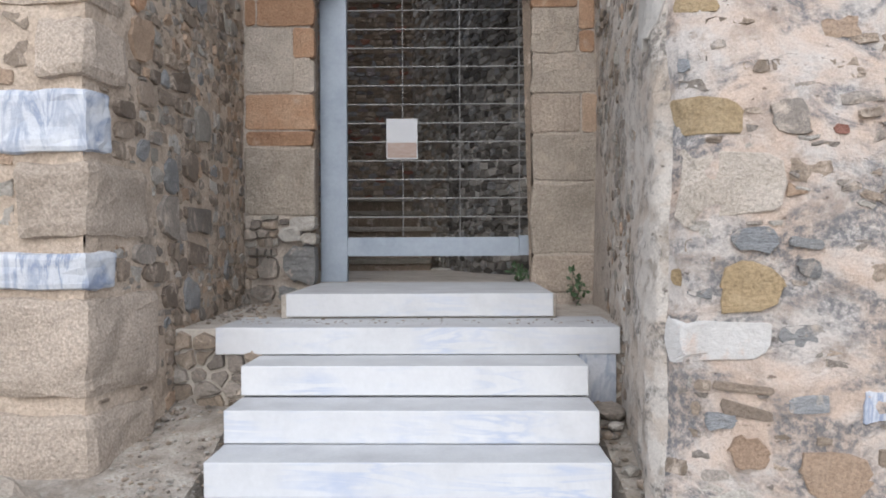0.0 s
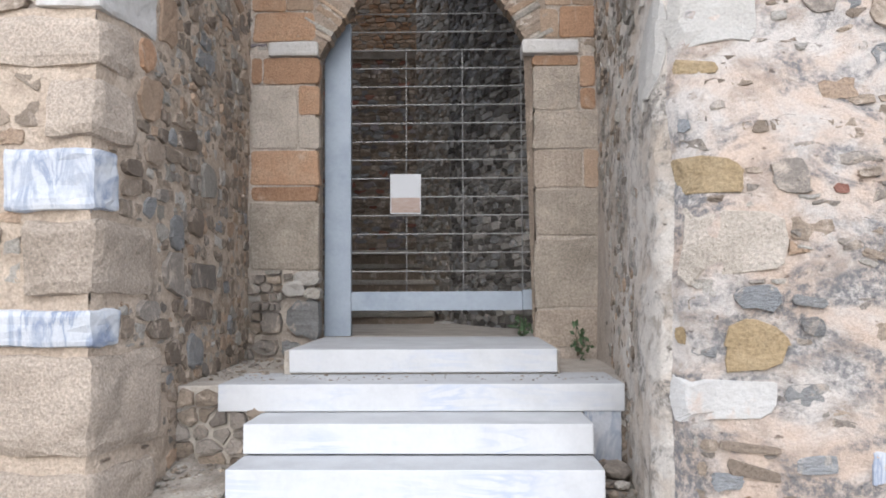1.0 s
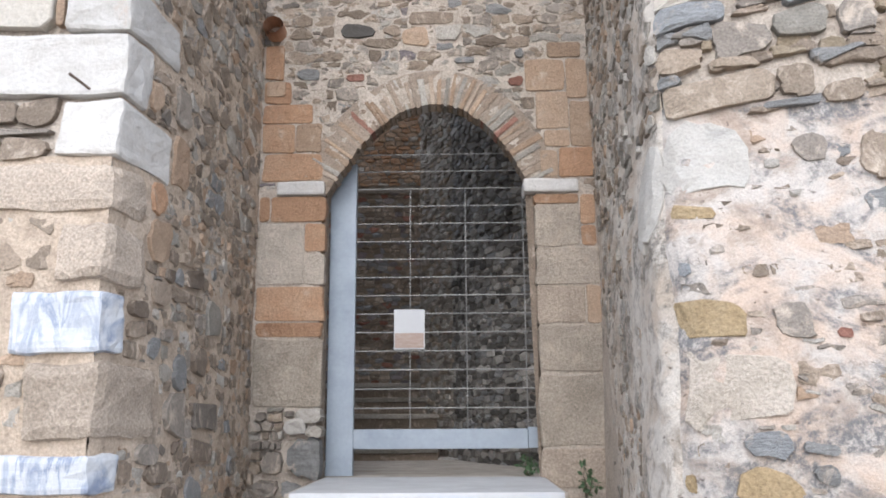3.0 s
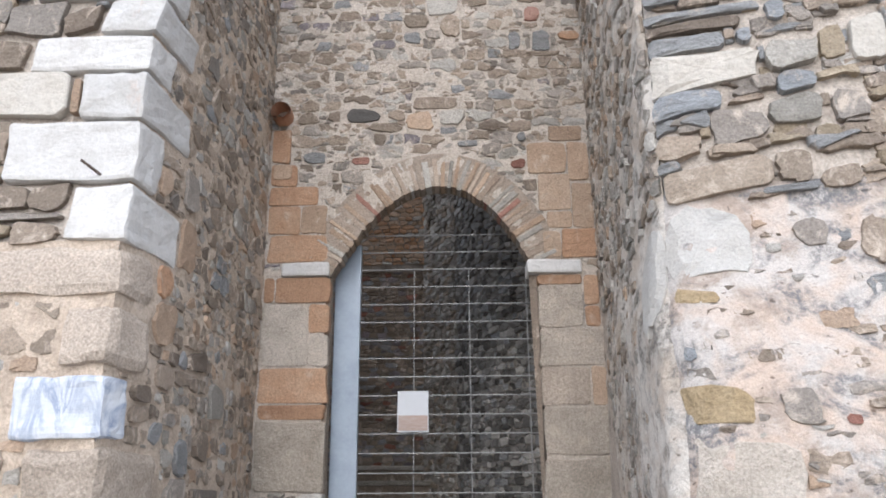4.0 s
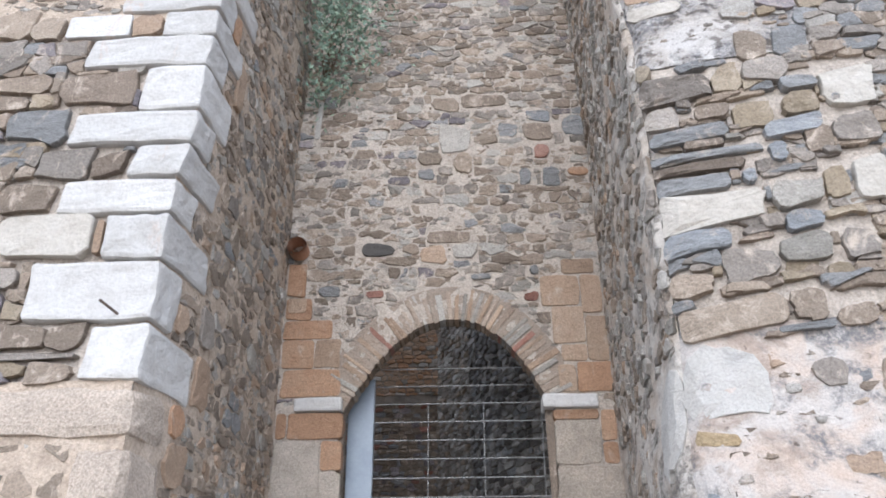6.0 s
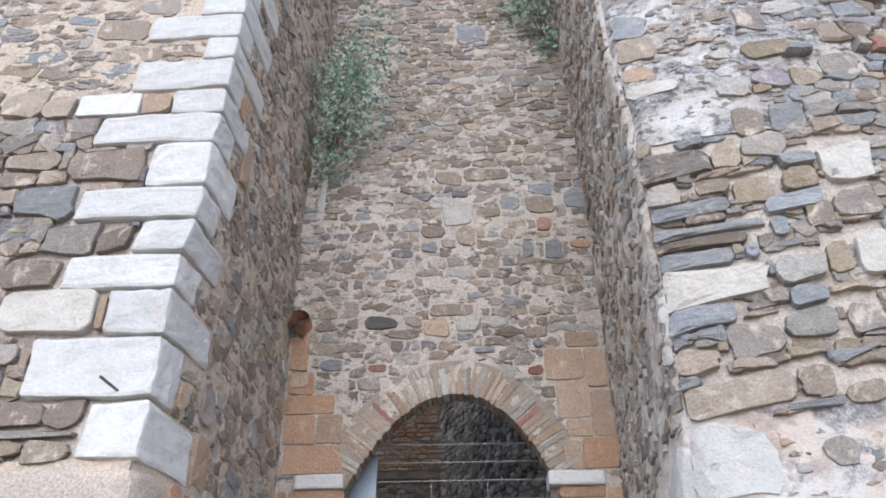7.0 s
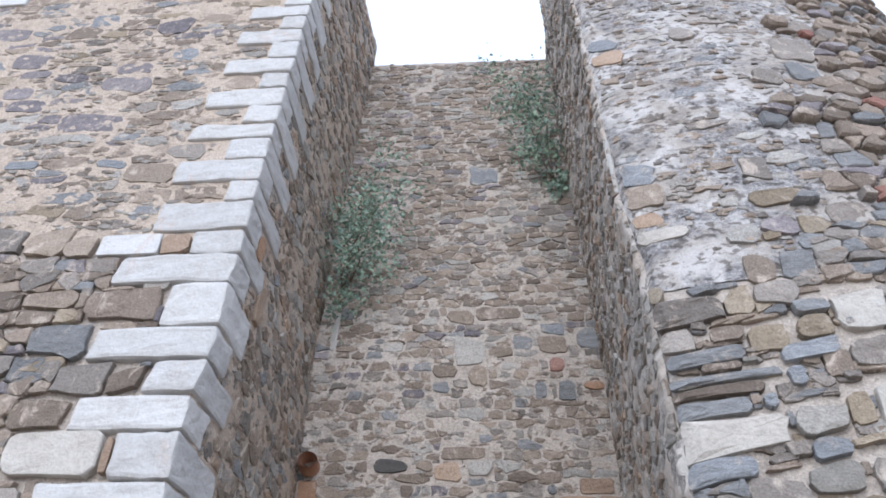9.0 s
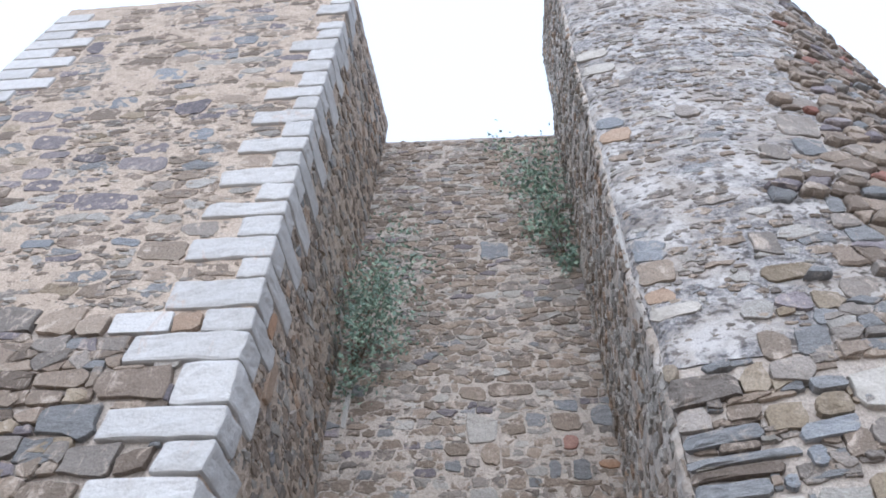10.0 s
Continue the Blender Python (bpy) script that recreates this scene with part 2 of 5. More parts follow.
def lerp(table, v):
    return float(np.interp(v, [a for a, _ in table], [b for _, b in table]))


def thing(name, label, category, group="", kind="", at=(0, 0, 0)):
    ob = new(name)
    ob.location = at
    ob.empty_display_size = 0.1
    return tagged(ob, label, category, group, kind)


def link_mesh(name, verts, faces, mats, parent=None, label="", slots=None, smooth=False):
    """One mesh object; verts in world metres, its origin at their middle."""
    c = np.mean(np.array(verts), axis=0)
    me = bpy.data.meshes.new(name)
    me.from_pydata([tuple(np.array(v) - c) for v in verts], [], faces)
    for m in mats:
        me.materials.append(m)
    if slots is not None:
        me.polygons.foreach_set("material_index", slots)
    if smooth:
        me.polygons.foreach_set("use_smooth", [True] * len(me.polygons))
    me.update()
    ob = new(name, me)
    if parent is not None:
        base = Vector((0, 0, 0))
        p = parent
        while p is not None:
            base = base + p.location
            p = p.parent
        ob.parent = parent
        ob.location = Vector(c) - base
    else:
        ob.location = c
    if label:
        ob["label"] = label
    return ob


def part(name, bm, material, parent, label=""):
    """Links a bmesh in world metres as one mesh under a thing."""
    bm.verts.ensure_lookup_table()
    bm.verts.index_update()
    verts = [tuple(v.co) for v in bm.verts]
    faces = [[v.index for v in f.verts] for f in bm.faces]
    bm.free()
    return link_mesh(name, verts, faces, [material], parent, label)


def box_mesh(x0, x1, y0, y1, z0, z1, bevel=0.0, rough=0.0, seed=0, cuts=0):
    bm = bmesh.new()
    bmesh.ops.create_cube(bm, size=1.0)
    for v in bm.verts:
        v.co = ((x0 + x1) / 2 + v.co.x * (x1 - x0), (y0 + y1) / 2 + v.co.y * (y1 - y0), (z0 + z1) / 2 + v.co.z * (z1 - z0))
    if cuts:
        bmesh.ops.subdivide_edges(bm, edges=bm.edges[:], cuts=cuts, use_grid_fill=True)
    if bevel:
        sharp = [e for e in bm.edges if len(e.link_faces) == 2 and e.calc_face_angle(0) > 0.5]
        bmesh.ops.bevel(bm, geom=sharp, offset=bevel, segments=2, affect="EDGES", profile=0.6)
    if rough:
        for v in bm.verts:
            v.co += noise.noise_vector(Vector(v.co) * 5 + Vector((seed, 0, 0))) * rough
    return bm


def rod(bm, a, b, r, n=8):
    a, b = Vector(a), Vector(b)
    q = (b - a).to_track_quat("Z", "Y")
    rings = []
    for p in (a, b):
        rings.append([bm.verts.new(p + q @ Vector((r * cos(2 * pi * i / n), r * sin(2 * pi * i / n), 0))) for i in range(n)])
    for i in range(n):
        bm.faces.new((rings[0][i], rings[0][(i + 1) % n], rings[1][(i + 1) % n], rings[1][i]))
    bm.faces.new(rings[0][::-1])
    bm.faces.new(rings[1])


# ---- the plan: profiles over the height ----
Y_LEFT = [(-1, 3.62), (0, 3.66), (2.4, 3.70), (3.5, 3.95), (5.2, 3.99), (15, 5.41)]
Y_RIGHT = [(-1, 3.1), (0, 3.2), (2, 3.3), (3, 3.55), (5, 3.80), (7, 4.12), (9, 4.6), (15, 5.85)]
Y_BACK = [(-1, 6.18), (5.8, 6.18), (15, 7.81)]
X_WEST = [(-1, -1.71), (2.2, -1.72), (2.7, -1.74), (3.1, -1.79), (4.0, -1.81), (4.3, -1.79), (4.7, -1.735), (5.4, -1.725), (6.4, -1.755), (10, -1.80), (15, -1.80)]
X_EAST = [(-1, 0.76), (1.2, 0.775), (2.0, 0.82), (2.5, 0.82), (3.1, 0.91), (4.5, 0.925), (5.1, 0.94), (5.7, 0.895), (7.0, 0.90), (8.4, 0.94), (10, 0.96), (12, 1.02), (15, 1.04)]
EAST_ROUND = [(0, 0.26), (2.6, 0.24), (3.1, 0.13), (9, 0.12)]
SLOPE = 0.02
RAD, ANG = 3.88, radians(17)


def bump_low(z):
    return lerp([(0, 0.12), (1.5, 0.10), (3.2, 0.04), (6, 0.0)], z)


def worn(p, u, r, dx, dy):
    """Rounds a tower's edge off, unevenly along its height."""
    r = r * (1 + 0.5 * noise.noise(Vector((0, p.y * 0.5, p.z * 2.3))))
    f = max(0.0, 1 - max(0.0, u) / r) ** 2
    return p + Vector((dx, dy, 0)) * r * 0.30 * f


def left_front(u, z):
    """u metres to the left of the corner."""
    return Vector((lerp(X_WEST, z) - u, lerp(Y_LEFT, z) + SLOPE * u, z)), Vector((-SLOPE, -1, -0.1)).normalized()


def left_flank(u, z):
    """u from 0 at the corner to about 2.3 m at the curtain wall."""
    y0, y1 = lerp(Y_LEFT, z), lerp(Y_BACK, z)
    t = u / 2.3
    x0 = lerp(X_WEST, z)
    return Vector((x0 + (lerp([(0, -1.64), (8, -1.64), (12, -1.60)], z) - x0) * t + bump_low(z) * sin(pi * min(1, max(0, t)) ** 0.7), y0 + (y1 - y0) * t, z)), Vector((1, 0, 0))


def back_wall(u, z):
    """u is x itself."""
    return Vector((u, lerp(Y_BACK, z), z)), Vector((0, -1, 0))


def right_flank(u, z):
    y0, y1 = lerp(Y_RIGHT, z), lerp(Y_BACK, z)
    t = u / 2.7
    x1 = lerp([(0, 1.09), (4, 1.04), (11.5, 0.955), (12.5, 1.02)], z)
    x0 = lerp(X_EAST, z)
    p = Vector((x0 + (x1 - x0) * t, y0 + (y1 - y0) * t, z))
    return worn(p, u, lerp(EAST_ROUND, z), 1, 1), Vector((-1, -max(0.0, 1 - u / 0.15), 0)).normalized()


def right_front(u, z):
    """u metres along the round from the corner."""
    th = u / RAD - ANG
    c = Vector((lerp(X_EAST, z) + RAD * sin(ANG), lerp(Y_RIGHT, z) + RAD * cos(ANG), z))
    n = Vector((sin(th), -cos(th), 0))
    return worn(c + n * RAD, u, lerp(EAST_ROUND, z), 1, 1), (n + (Vector((-1, -1, 0)).normalized() - n) * max(0.0, 1 - u / 0.15)).normalized()


def right_courses(u, z):
    """The same round, with courses that climb to the right."""
    return right_front(u, z + 0.09 * u)


def sheet(name, surf, u0, u1, z0, z1, step, mat, parent, wobble=0.012, seed=0.0, hole=None, label="", depth=0.0):
    """A lumpy mortar face over a wall's surface."""
    nu, nz = max(2, int((u1 - u0) / step)), max(2, int((z1 - z0) / step))
    verts, keep, faces = [], {}, []
    for j in range(nz + 1):
        for i in range(nu + 1):
            u, z = u0 + (u1 - u0) * i / nu, z0 + (z1 - z0) * j / nz
            p, n = surf(u, z)
            w = noise.fractal(p * 2.2 + Vector((seed, 0, 0)), 1.0, 2.0, 4) * wobble * 0.45 + noise.noise(p * 12) * wobble * 0.6 + noise.noise(p * 27) * wobble * 0.35
            verts.append(p + n * (w - depth))
    for j in range(nz):
        for i in range(nu):
            u, z = u0 + (u1 - u0) * (i + 0.5) / nu, z0 + (z1 - z0) * (j + 0.5) / nz
            if hole and hole(u, z):
                continue
            a = j * (nu + 1) + i
            faces.append((a, a + 1, a + nu + 2, a + nu + 1))
    used = sorted({k for f in faces for k in f})
    to = {k: i for i, k in enumerate(used)}
    return link_mesh(name, [verts[k] for k in used], [[to[k] for k in f] for f in faces], [mat], parent, label, smooth=True)


def clip(poly, nx, nz, c):
    """The part of a polygon where nx*u + nz*z <= c."""
    out = []
    for i, p in enumerate(poly):
        q = poly[(i + 1) % len(poly)]
        dp, dq = nx * p[0] + nz * p[1] - c, nx * q[0] + nz * q[1] - c
        if dp <= 0:
            out.append(p)
        if (dp < 0) != (dq < 0) and dp != dq:
            s = dp / (dp - dq)
            out.append((p[0] + (q[0] - p[0]) * s, p[1] + (q[1] - p[1]) * s))
    return out


def stone_ring(poly, gap, rng, jag=0.12):
    """Shrinks and rounds a cell into a stone's outline."""
    cx, cz = sum(p[0] for p in poly) / len(poly), sum(p[1] for p in poly) / len(poly)
    ring = []
    for i, p in enumerate(poly):
        q = poly[(i + 1) % len(poly)]
        d = hypot(q[0] - p[0], q[1] - p[1])
        if d < 0.012:
            continue
        a, b = 0.03 + rng.random() * 0.13, 0.84 + rng.random() * 0.13
        for s in ((a, 0.35 + 0.3 * rng.random(), b) if d > 0.09 else (a, b)):
            o = (rng.random() - 0.5) * 0.16 * d if 0.3 < s < 0.7 else 0
            ring.append((p[0] + (q[0] - p[0]) * s - (q[1] - p[1]) / d * o, p[1] + (q[1] - p[1]) * s + (q[0] - p[0]) / d * o))
    out = []
    for x, z in ring:
        r = hypot(x - cx, z - cz) or 1e-6
        k = max(0.35, 1 - gap / r) * (1 + (rng.random() - 0.5) * jag)
        out.append((cx + (x - cx) * k, cz + (z - cz) * k))
    return out, (cx, cz)


def stone_solid(surf, ring, mid, proud, rng, sink=0.05, edge=0.85):
    """Vertices and faces of one stone: skirt in the mortar, rounded shoulder, tilted face."""
    verts, faces, n = [], [], len(ring)
    tu, tz = (rng.random() - 0.5) * 0.25, (rng.random() - 0.5) * 0.25
    for k, (h, s) in enumerate(((-sink, 1.0), (proud * 0.62, 0.99), (proud, edge))):
        for x, z in ring:
            u, w = mid[0] + (x - mid[0]) * s, mid[1] + (z - mid[1]) * s
            p, nn = surf(u, w)
            tilt = (u - mid[0]) * tu + (w - mid[1]) * tz if k == 2 else 0
            tilt = max(-proud * 0.4, min(proud * 0.6, tilt))
            verts.append(p + nn * (h + tilt + ((rng.random() - 0.5) * 0.008 if k else 0)))
    for k in range(2):
        for i in range(n):
            a, b = k * n + i, k * n + (i + 1) % n
            faces.append((a, b, b + n, a + n))
    cu, cw = mid[0] + (rng.random() - 0.5) * 0.03, mid[1] + (rng.random() - 0.5) * 0.02
    p, nn = surf(cu, cw)
    top = sum(((v - p).dot(nn) for v in verts[2 * n:]), 0.0) / n
    verts.append(p + nn * (top + rng.uniform(-0.003, 0.009)))
    for i in range(n):
        faces.append((2 * n + i, 2 * n + (i + 1) % n, 3 * n))
    return verts, faces


def cells(u0, u1, z0, z1, su, sz, rng):
    """Irregular cells, in rough courses, each as a convex polygon."""
    pts, z = [], z0 - sz
    while z < z1 + sz:
        h = sz * (0.5 + 1.1 * rng.random())
        u = u0 - su * (1 + rng.random())
        while u < u1 + su:
            w = su * (0.3 + 1.6 * rng.random() ** 1.3)
            pts.append((u + w / 2 + su * 0.1 * (rng.random() - 0.5), z + h / 2 + sz * 0.45 * (rng.random() - 0.5)))
            u += w
        z += h
    k = su / sz * 0.8
    heavy = [su * su * 0.30 * (rng.random() ** 2.5) for _ in pts]
    grid = collections.defaultdict(list)
    size = su * 1.3
    for i, (u, w) in enumerate(pts):
        grid[int(u // size), int(w * k // size)].append(i)
    out = []
    for i, (u, w) in enumerate(pts):
        if not (u0 <= u <= u1 and z0 <= w <= z1):
            continue
        poly = [(u - su * 1.3, w - sz * 1.4), (u + su * 1.3, w - sz * 1.4), (u + su * 1.3, w + sz * 1.4), (u - su * 1.3, w + sz * 1.4)]
        gi, gj = int(u // size), int(w * k // size)
        near = [j for a in (-1, 0, 1) for b in (-1, 0, 1) for j in grid[gi + a, gj + b] if j != i]
        near.sort(key=lambda j: (pts[j][0] - u) ** 2 + ((pts[j][1] - w) * k) ** 2)
        for j in near[:14]:
            du, dw = pts[j][0] - u, (pts[j][1] - w) * k * k
            mu, mw = (pts[j][0] + u) / 2, (pts[j][1] + w) / 2
            poly = clip(poly, du, dw, du * mu + dw * mw + (heavy[i] - heavy[j]) / 2)
            if len(poly) < 3:
                break
        for e, lo, hi in ((0, u0, u1), (1, z0, z1)):
            if len(poly) >= 3:
                poly = clip(poly, 1 - e, e, hi)
            if len(poly) >= 3:
                poly = clip(poly, e - 1, -e, -lo)
        if len(poly) >= 3:
            out.append(poly)
    return out


def rubble(parent, surf, span, size, seed, mix, gap=0.012, proud=(0.008, 0.03), blocks=(), near=None, density=1.0, keep=None, flip=False, name="stone", small=0.03,
           jag=0.17, edge=0.90):
    """Rubble masonry on a wall: single stones in the stretch near, the rest joined."""
    rng = random.Random(seed)
    mats = [M[m] for m, _ in mix]
    weights = [w for _, w in mix]
    jv, jf, js, singles = [], [], [], 0
    for poly in cells(*span, *size, rng):
        if rng.random() > density:
            continue
        cu, cz = sum(p[0] for p in poly) / len(poly), sum(p[1] for p in poly) / len(poly)
        if keep and not keep(cu, cz):
            continue
        dead = False
        for b0, b1, c0, c1 in blocks:
            if b0 < cu < b1 and c0 < cz < c1:
                dead = True
                break
            if min(p[0] for p in poly) < b1 and max(p[0] for p in poly) > b0 and min(p[1] for p in poly) < c1 and max(p[1] for p in poly) > c0:
                side = max((b0 - cu, (1, 0, b0)), (cu - b1, (-1, 0, -b1)), (c0 - cz, (0, 1, c0)), (cz - c1, (0, -1, -c1)))[1]
                poly = clip(poly, *side)
                if len(poly) < 3:
                    dead = True
                    break
        if dead:
            continue
        us, zs = [p[0] for p in poly], [p[1] for p in poly]
        if max(us) - min(us) < small or max(zs) - min(zs) < small:
            continue
        ring, mid = stone_ring(poly, gap * (0.5 + rng.random()), rng, jag)
        if len(ring) < 5:
            continue
        verts, faces = stone_solid(surf, ring, mid, rng.uniform(*proud), rng, edge=edge)
        if flip:
            faces = [f[::-1] for f in faces]
        mi = rng.choices(range(len(mats)), weights)[0]
        if near and singles < 300 and near[0] < mid[0] < near[1] and near[2] < mid[1] < near[3]:
            singles += 1
            link_mesh(name, verts, faces, [mats[mi]], parent)
        else:
            o = len(jv)
            jv += verts
            jf += [tuple(k + o for k in f) for f in faces]
            js += [mi] * len(faces)
    if jv:
        tagged(link_mesh(name + "_rubble", jv, jf, mats, parent, slots=js), kind="stuff")


def dressed(name, surf, u0, u1, z0, z1, mat, parent, proud=0.02, rounding=0.03, seed=0, rough=0.006, label="", skew=0.0, wild=0.0):
    """A dressed or field stone set in a wall, given by its outline on the wall."""
    rng = random.Random(seed * 31 + 5)
    w, h = u1 - u0, z1 - z0
    taper = rng.uniform(-wild, wild) * 0.45
    ring = []
    for ku, kz, a0 in ((1, 0, -90), (1, 1, 0), (0, 1, 90), (0, 0, 180)):
        r = min(rounding * rng.uniform(1 - wild, 1 + 2 * wild), w * 0.45, h * 0.45)
        cx, cz = (u1 - r if ku else u0 + r), (z1 - r if kz else z0 + r)
        for a in (0, 45, 90):
            t = radians(a0 + a)
            ring.append((cx + r * cos(t), cz + r * sin(t)))
        ring.append({-90: (u1, (z0 + z1) / 2), 0: ((u0 + u1) / 2, z1), 90: (u0, (z0 + z1) / 2), 180: ((u0 + u1) / 2, z0)}[a0])
    ring = [(u, (z0 + z1) / 2 + (z - (z0 + z1) / 2) * (1 + taper * (2 * u - u0 - u1) / w)) for u, z in ring]
    mid = ((u0 + u1) / 2, (z0 + z1) / 2)
    wavy = []
    shake = min(0.03, rough * 1.2) * 0.5 * min(w, h) + 0.11 * wild * min(w, h)
    for u, z in ring:
        k = 1 + noise.noise(Vector((u * 7 + seed * 1.7, z * 7, seed))) * min(0.22, rough * (5 if wild else 9))
        wavy.append((mid[0] + (u - mid[0]) * k + rng.uniform(-1, 1) * shake, mid[1] + (z - mid[1]) * k + rng.uniform(-1, 1) * shake))
    ring = [(u, z + skew * (u - u0)) for u, z in wavy]
    mid = ((u0 + u1) / 2, (z0 + z1) / 2 + skew * (u1 - u0) / 2)
    verts, faces, m = [], [], len(ring)
    for hgt, s in ((-0.08, 1.0), (proud * 0.7, 1.0), (proud, 0.975), (proud * 1.02, 0.6)):
        for x, z in ring:
            p, nn = surf(mid[0] + (x - mid[0]) * s, mid[1] + (z - mid[1]) * s)
            verts.append(p + nn * (hgt + noise.noise(p * 9 + Vector((seed, 0, 0))) * (rough * 0.35 + (0.022 * wild * proud / 0.03 if hgt > 0 else 0))))
    p, nn = surf(*mid)
    verts.append(p + nn * proud)
    for k in range(3):
        for i in range(m):
            a, b = k * m + i, k * m + (i + 1) % m
            faces.append((a, b, b + m, a + m))
    for i in range(m):
        faces.append((3 * m + i, 3 * m + (i + 1) % m, 4 * m))
    if surf in (left_front,):
        faces = [f[::-1] for f in faces]
    return link_mesh(name, verts, faces, [mat], parent, label)


def field_stones(parent, surf, rows, proud, rounding, seed, blocks, least=-9.0, margin=0.006):
    """Single uneven stones in a wall: u0, u1, z0, z1 at the near end, rise along u, stone."""
    for k, (u0, u1, z0, z1, skew, mat) in enumerate(rows):
        u0 = max(u0, least)
        dressed("stone", surf, u0, u1, z0, z1, M[mat], parent, proud * (0.7 + 0.6 * random.Random(seed + k).random()), rounding, seed + k, 0.014, skew=skew, wild=0.55)
        rise = skew * (u1 - u0)
        blocks.append((u0 - margin, u1 + margin, z0 + min(0, rise) * 0.5 - margin, z1 + max(0, rise) * 0.5 + margin))


# ---- ground ----
ground = thing("ground", "dry stony earth with pale gravel", "ground", kind="structure")
G = 240.0
bm = bmesh.new()
vals = [-G, -60, -20, -8, -5, -3.5] + [-3 + 0.12 * i for i in range(51)] + [3.6, 5, 8, 20, 60, G]
wals = [-G, -60, -20, -8, -4] + [-3 + 0.12 * i for i in range(80)] + [7, 9, 14, 30, 80, G]


def ground_z(x, y):
    rise = lerp([(2.0, 0.0), (3.2, 0.42), (4.0, 0.60), (4.45, 0.68), (5.5, 0.70)], y)
    return rise * lerp([(-9, 0), (-3, 1), (-1.16, 1), (-1.06, 0), (0.60, 0), (0.70, 1), (2, 1), (9, 0)], x)


gv = [[bm.verts.new((x, y, ground_z(x, y) + (noise.noise(Vector((x, y, 0)) * 3) * 0.035 + noise.noise(Vector((x, y, 3)) * 11) * 0.014 if abs(x) < 8 and abs(y) < 9 else 0)))
       for x in vals] for y in wals]
for j in range(len(wals) - 1):
    for i in range(len(vals) - 1):
        bm.faces.new((gv[j][i], gv[j][i + 1], gv[j + 1][i + 1], gv[j + 1][i]))
part("soil", bm, M["earth"], ground)

# ---- towers and curtain wall: solid cores ----
TOP_L, TOP_R, TOP_B = 12.35, 15.0, 11.75
LEVELS = [-0.3, 2.4, 3.5, 5.2, 8.0, 11.0]


def core(name, ring_at, levels, mat, parent):
    verts, faces, n = [], [], None
    for z in levels:
        ring = ring_at(z)
        n = len(ring)
        verts += [(x, y, z) for x, y in ring]
    for k in range(len(levels) - 1):
        for i in range(n):
            a, b = k * n + i, k * n + (i + 1) % n
            faces.append((a, b, b + n, a + n))
    faces.append(tuple(range(n))[::-1])
    faces.append(tuple(range((len(levels) - 1) * n, len(levels) * n)))
    return link_mesh(name, verts, faces, [mat], parent)


tower_west = thing("tower_west", "square rubble stone tower with white marble quoins", "tower", kind="structure")
tower_east = thing("tower_east", "rounded rubble stone tower with worn lime plaster", "tower", kind="structure")
wall_north = thing("wall_north", "tall rubble curtain wall with an arched gateway", "wall", kind="structure")
WIDTH_L = 4.05


def ring_west(z):
    y = lerp(Y_LEFT, z) + 0.10
    x = lerp(X_WEST, z)
    return [(x - 0.12, y + 0.04), (x - 0.12, 8.2), (x - WIDTH_L, 8.2), (x - WIDTH_L, y + SLOPE * WIDTH_L + 0.04)]


def ring_east(z):
    pts = []
    for i in range(25):
        p, n = right_front(RAD * radians(220) * i / 24, z)
        p = p - n * 0.10
        pts.append((max(p.x, lerp(X_EAST, z) + 0.13), min(p.y, 8.2)))
    return pts + [(lerp(X_EAST, z) + 0.30, 8.2)]


core("core", ring_west, LEVELS + [TOP_L - 0.05], M["mortar_warm"], tower_west)
core("core", ring_east, LEVELS + [TOP_R - 0.05], M["mortar_grey"], tower_east)

# arch of the gateway
AX, AW, SPRING, AH = -0.265, 0.828, 3.45, 0.76
FLOOR = 1.27


def arch_z(x, grow=0.0):
    c = AX + 0.055
    t = (x - c) / (AW + grow + (0.055 if x < c else -0.055))
    return SPRING + (AH + grow) * (1 - abs(t) ** 2.15) if abs(t) < 1 else SPRING


def in_gate(u, z):
    return abs(u - AX) < AW and z < arch_z(u)


# curtain wall body with the arched opening cut through its thickness
verts, faces = [], []
steps = [AX - AW + 2 * AW * i / 24 for i in range(25)]
outline = [(-1.9, 0.6), (AX - AW, 0.6)] + [(x, arch_z(x)) for x in steps] + [(AX + AW, 0.6), (1.4, 0.6), (1.4, TOP_B - 0.03), (-1.9, TOP_B - 0.03)]
n = len(outline)
for back in (0, 1):
    for x, z in outline:
        verts.append((x, lerp(Y_BACK, z) + 0.05 if not back else lerp(Y_BACK, z) + (0.17 if z < 5 else 0.9), z))
body = bmesh.new()
bv = [body.verts.new(v) for v in verts]
for i in range(n):
    a, b = i, (i + 1) % n
    body.faces.new((bv[a], bv[a + n], bv[b + n], bv[b]))
body.faces.new(bv[:n])
body.faces.new(bv[n:][::-1])
bmesh.ops.triangulate(body, faces=[f for f in body.faces if len(f.verts) > 4])
part("core", body, M["stone_brown"], wall_north)
# mortar bed of the brick arch
bed, rim = bmesh.new(), []
for i in range(41):
    x = AX - AW + 2 * AW * i / 40
    d = (arch_z(x + 0.001) - arch_z(x - 0.001)) / 0.002
    nx, nz = -d / sqrt(1 + d * d), 1 / sqrt(1 + d * d)
    if i in (0, 40):
        nx, nz = (-0.97 if i == 0 else 0.97), 0.25
    rim.append([bed.verts.new((x + nx * h, y, arch_z(x) + nz * h)) for h, y in ((0.002, 6.345), (0.002, 6.178), (0.29, 6.178), (0.29, 6.30))])
for a, b in zip(rim, rim[1:]):
    for k in range(3):
        bed.faces.new((a[k], b[k], b[k + 1], a[k + 1]))
part("arch_bed", bed, M["brick_pale"], wall_north)

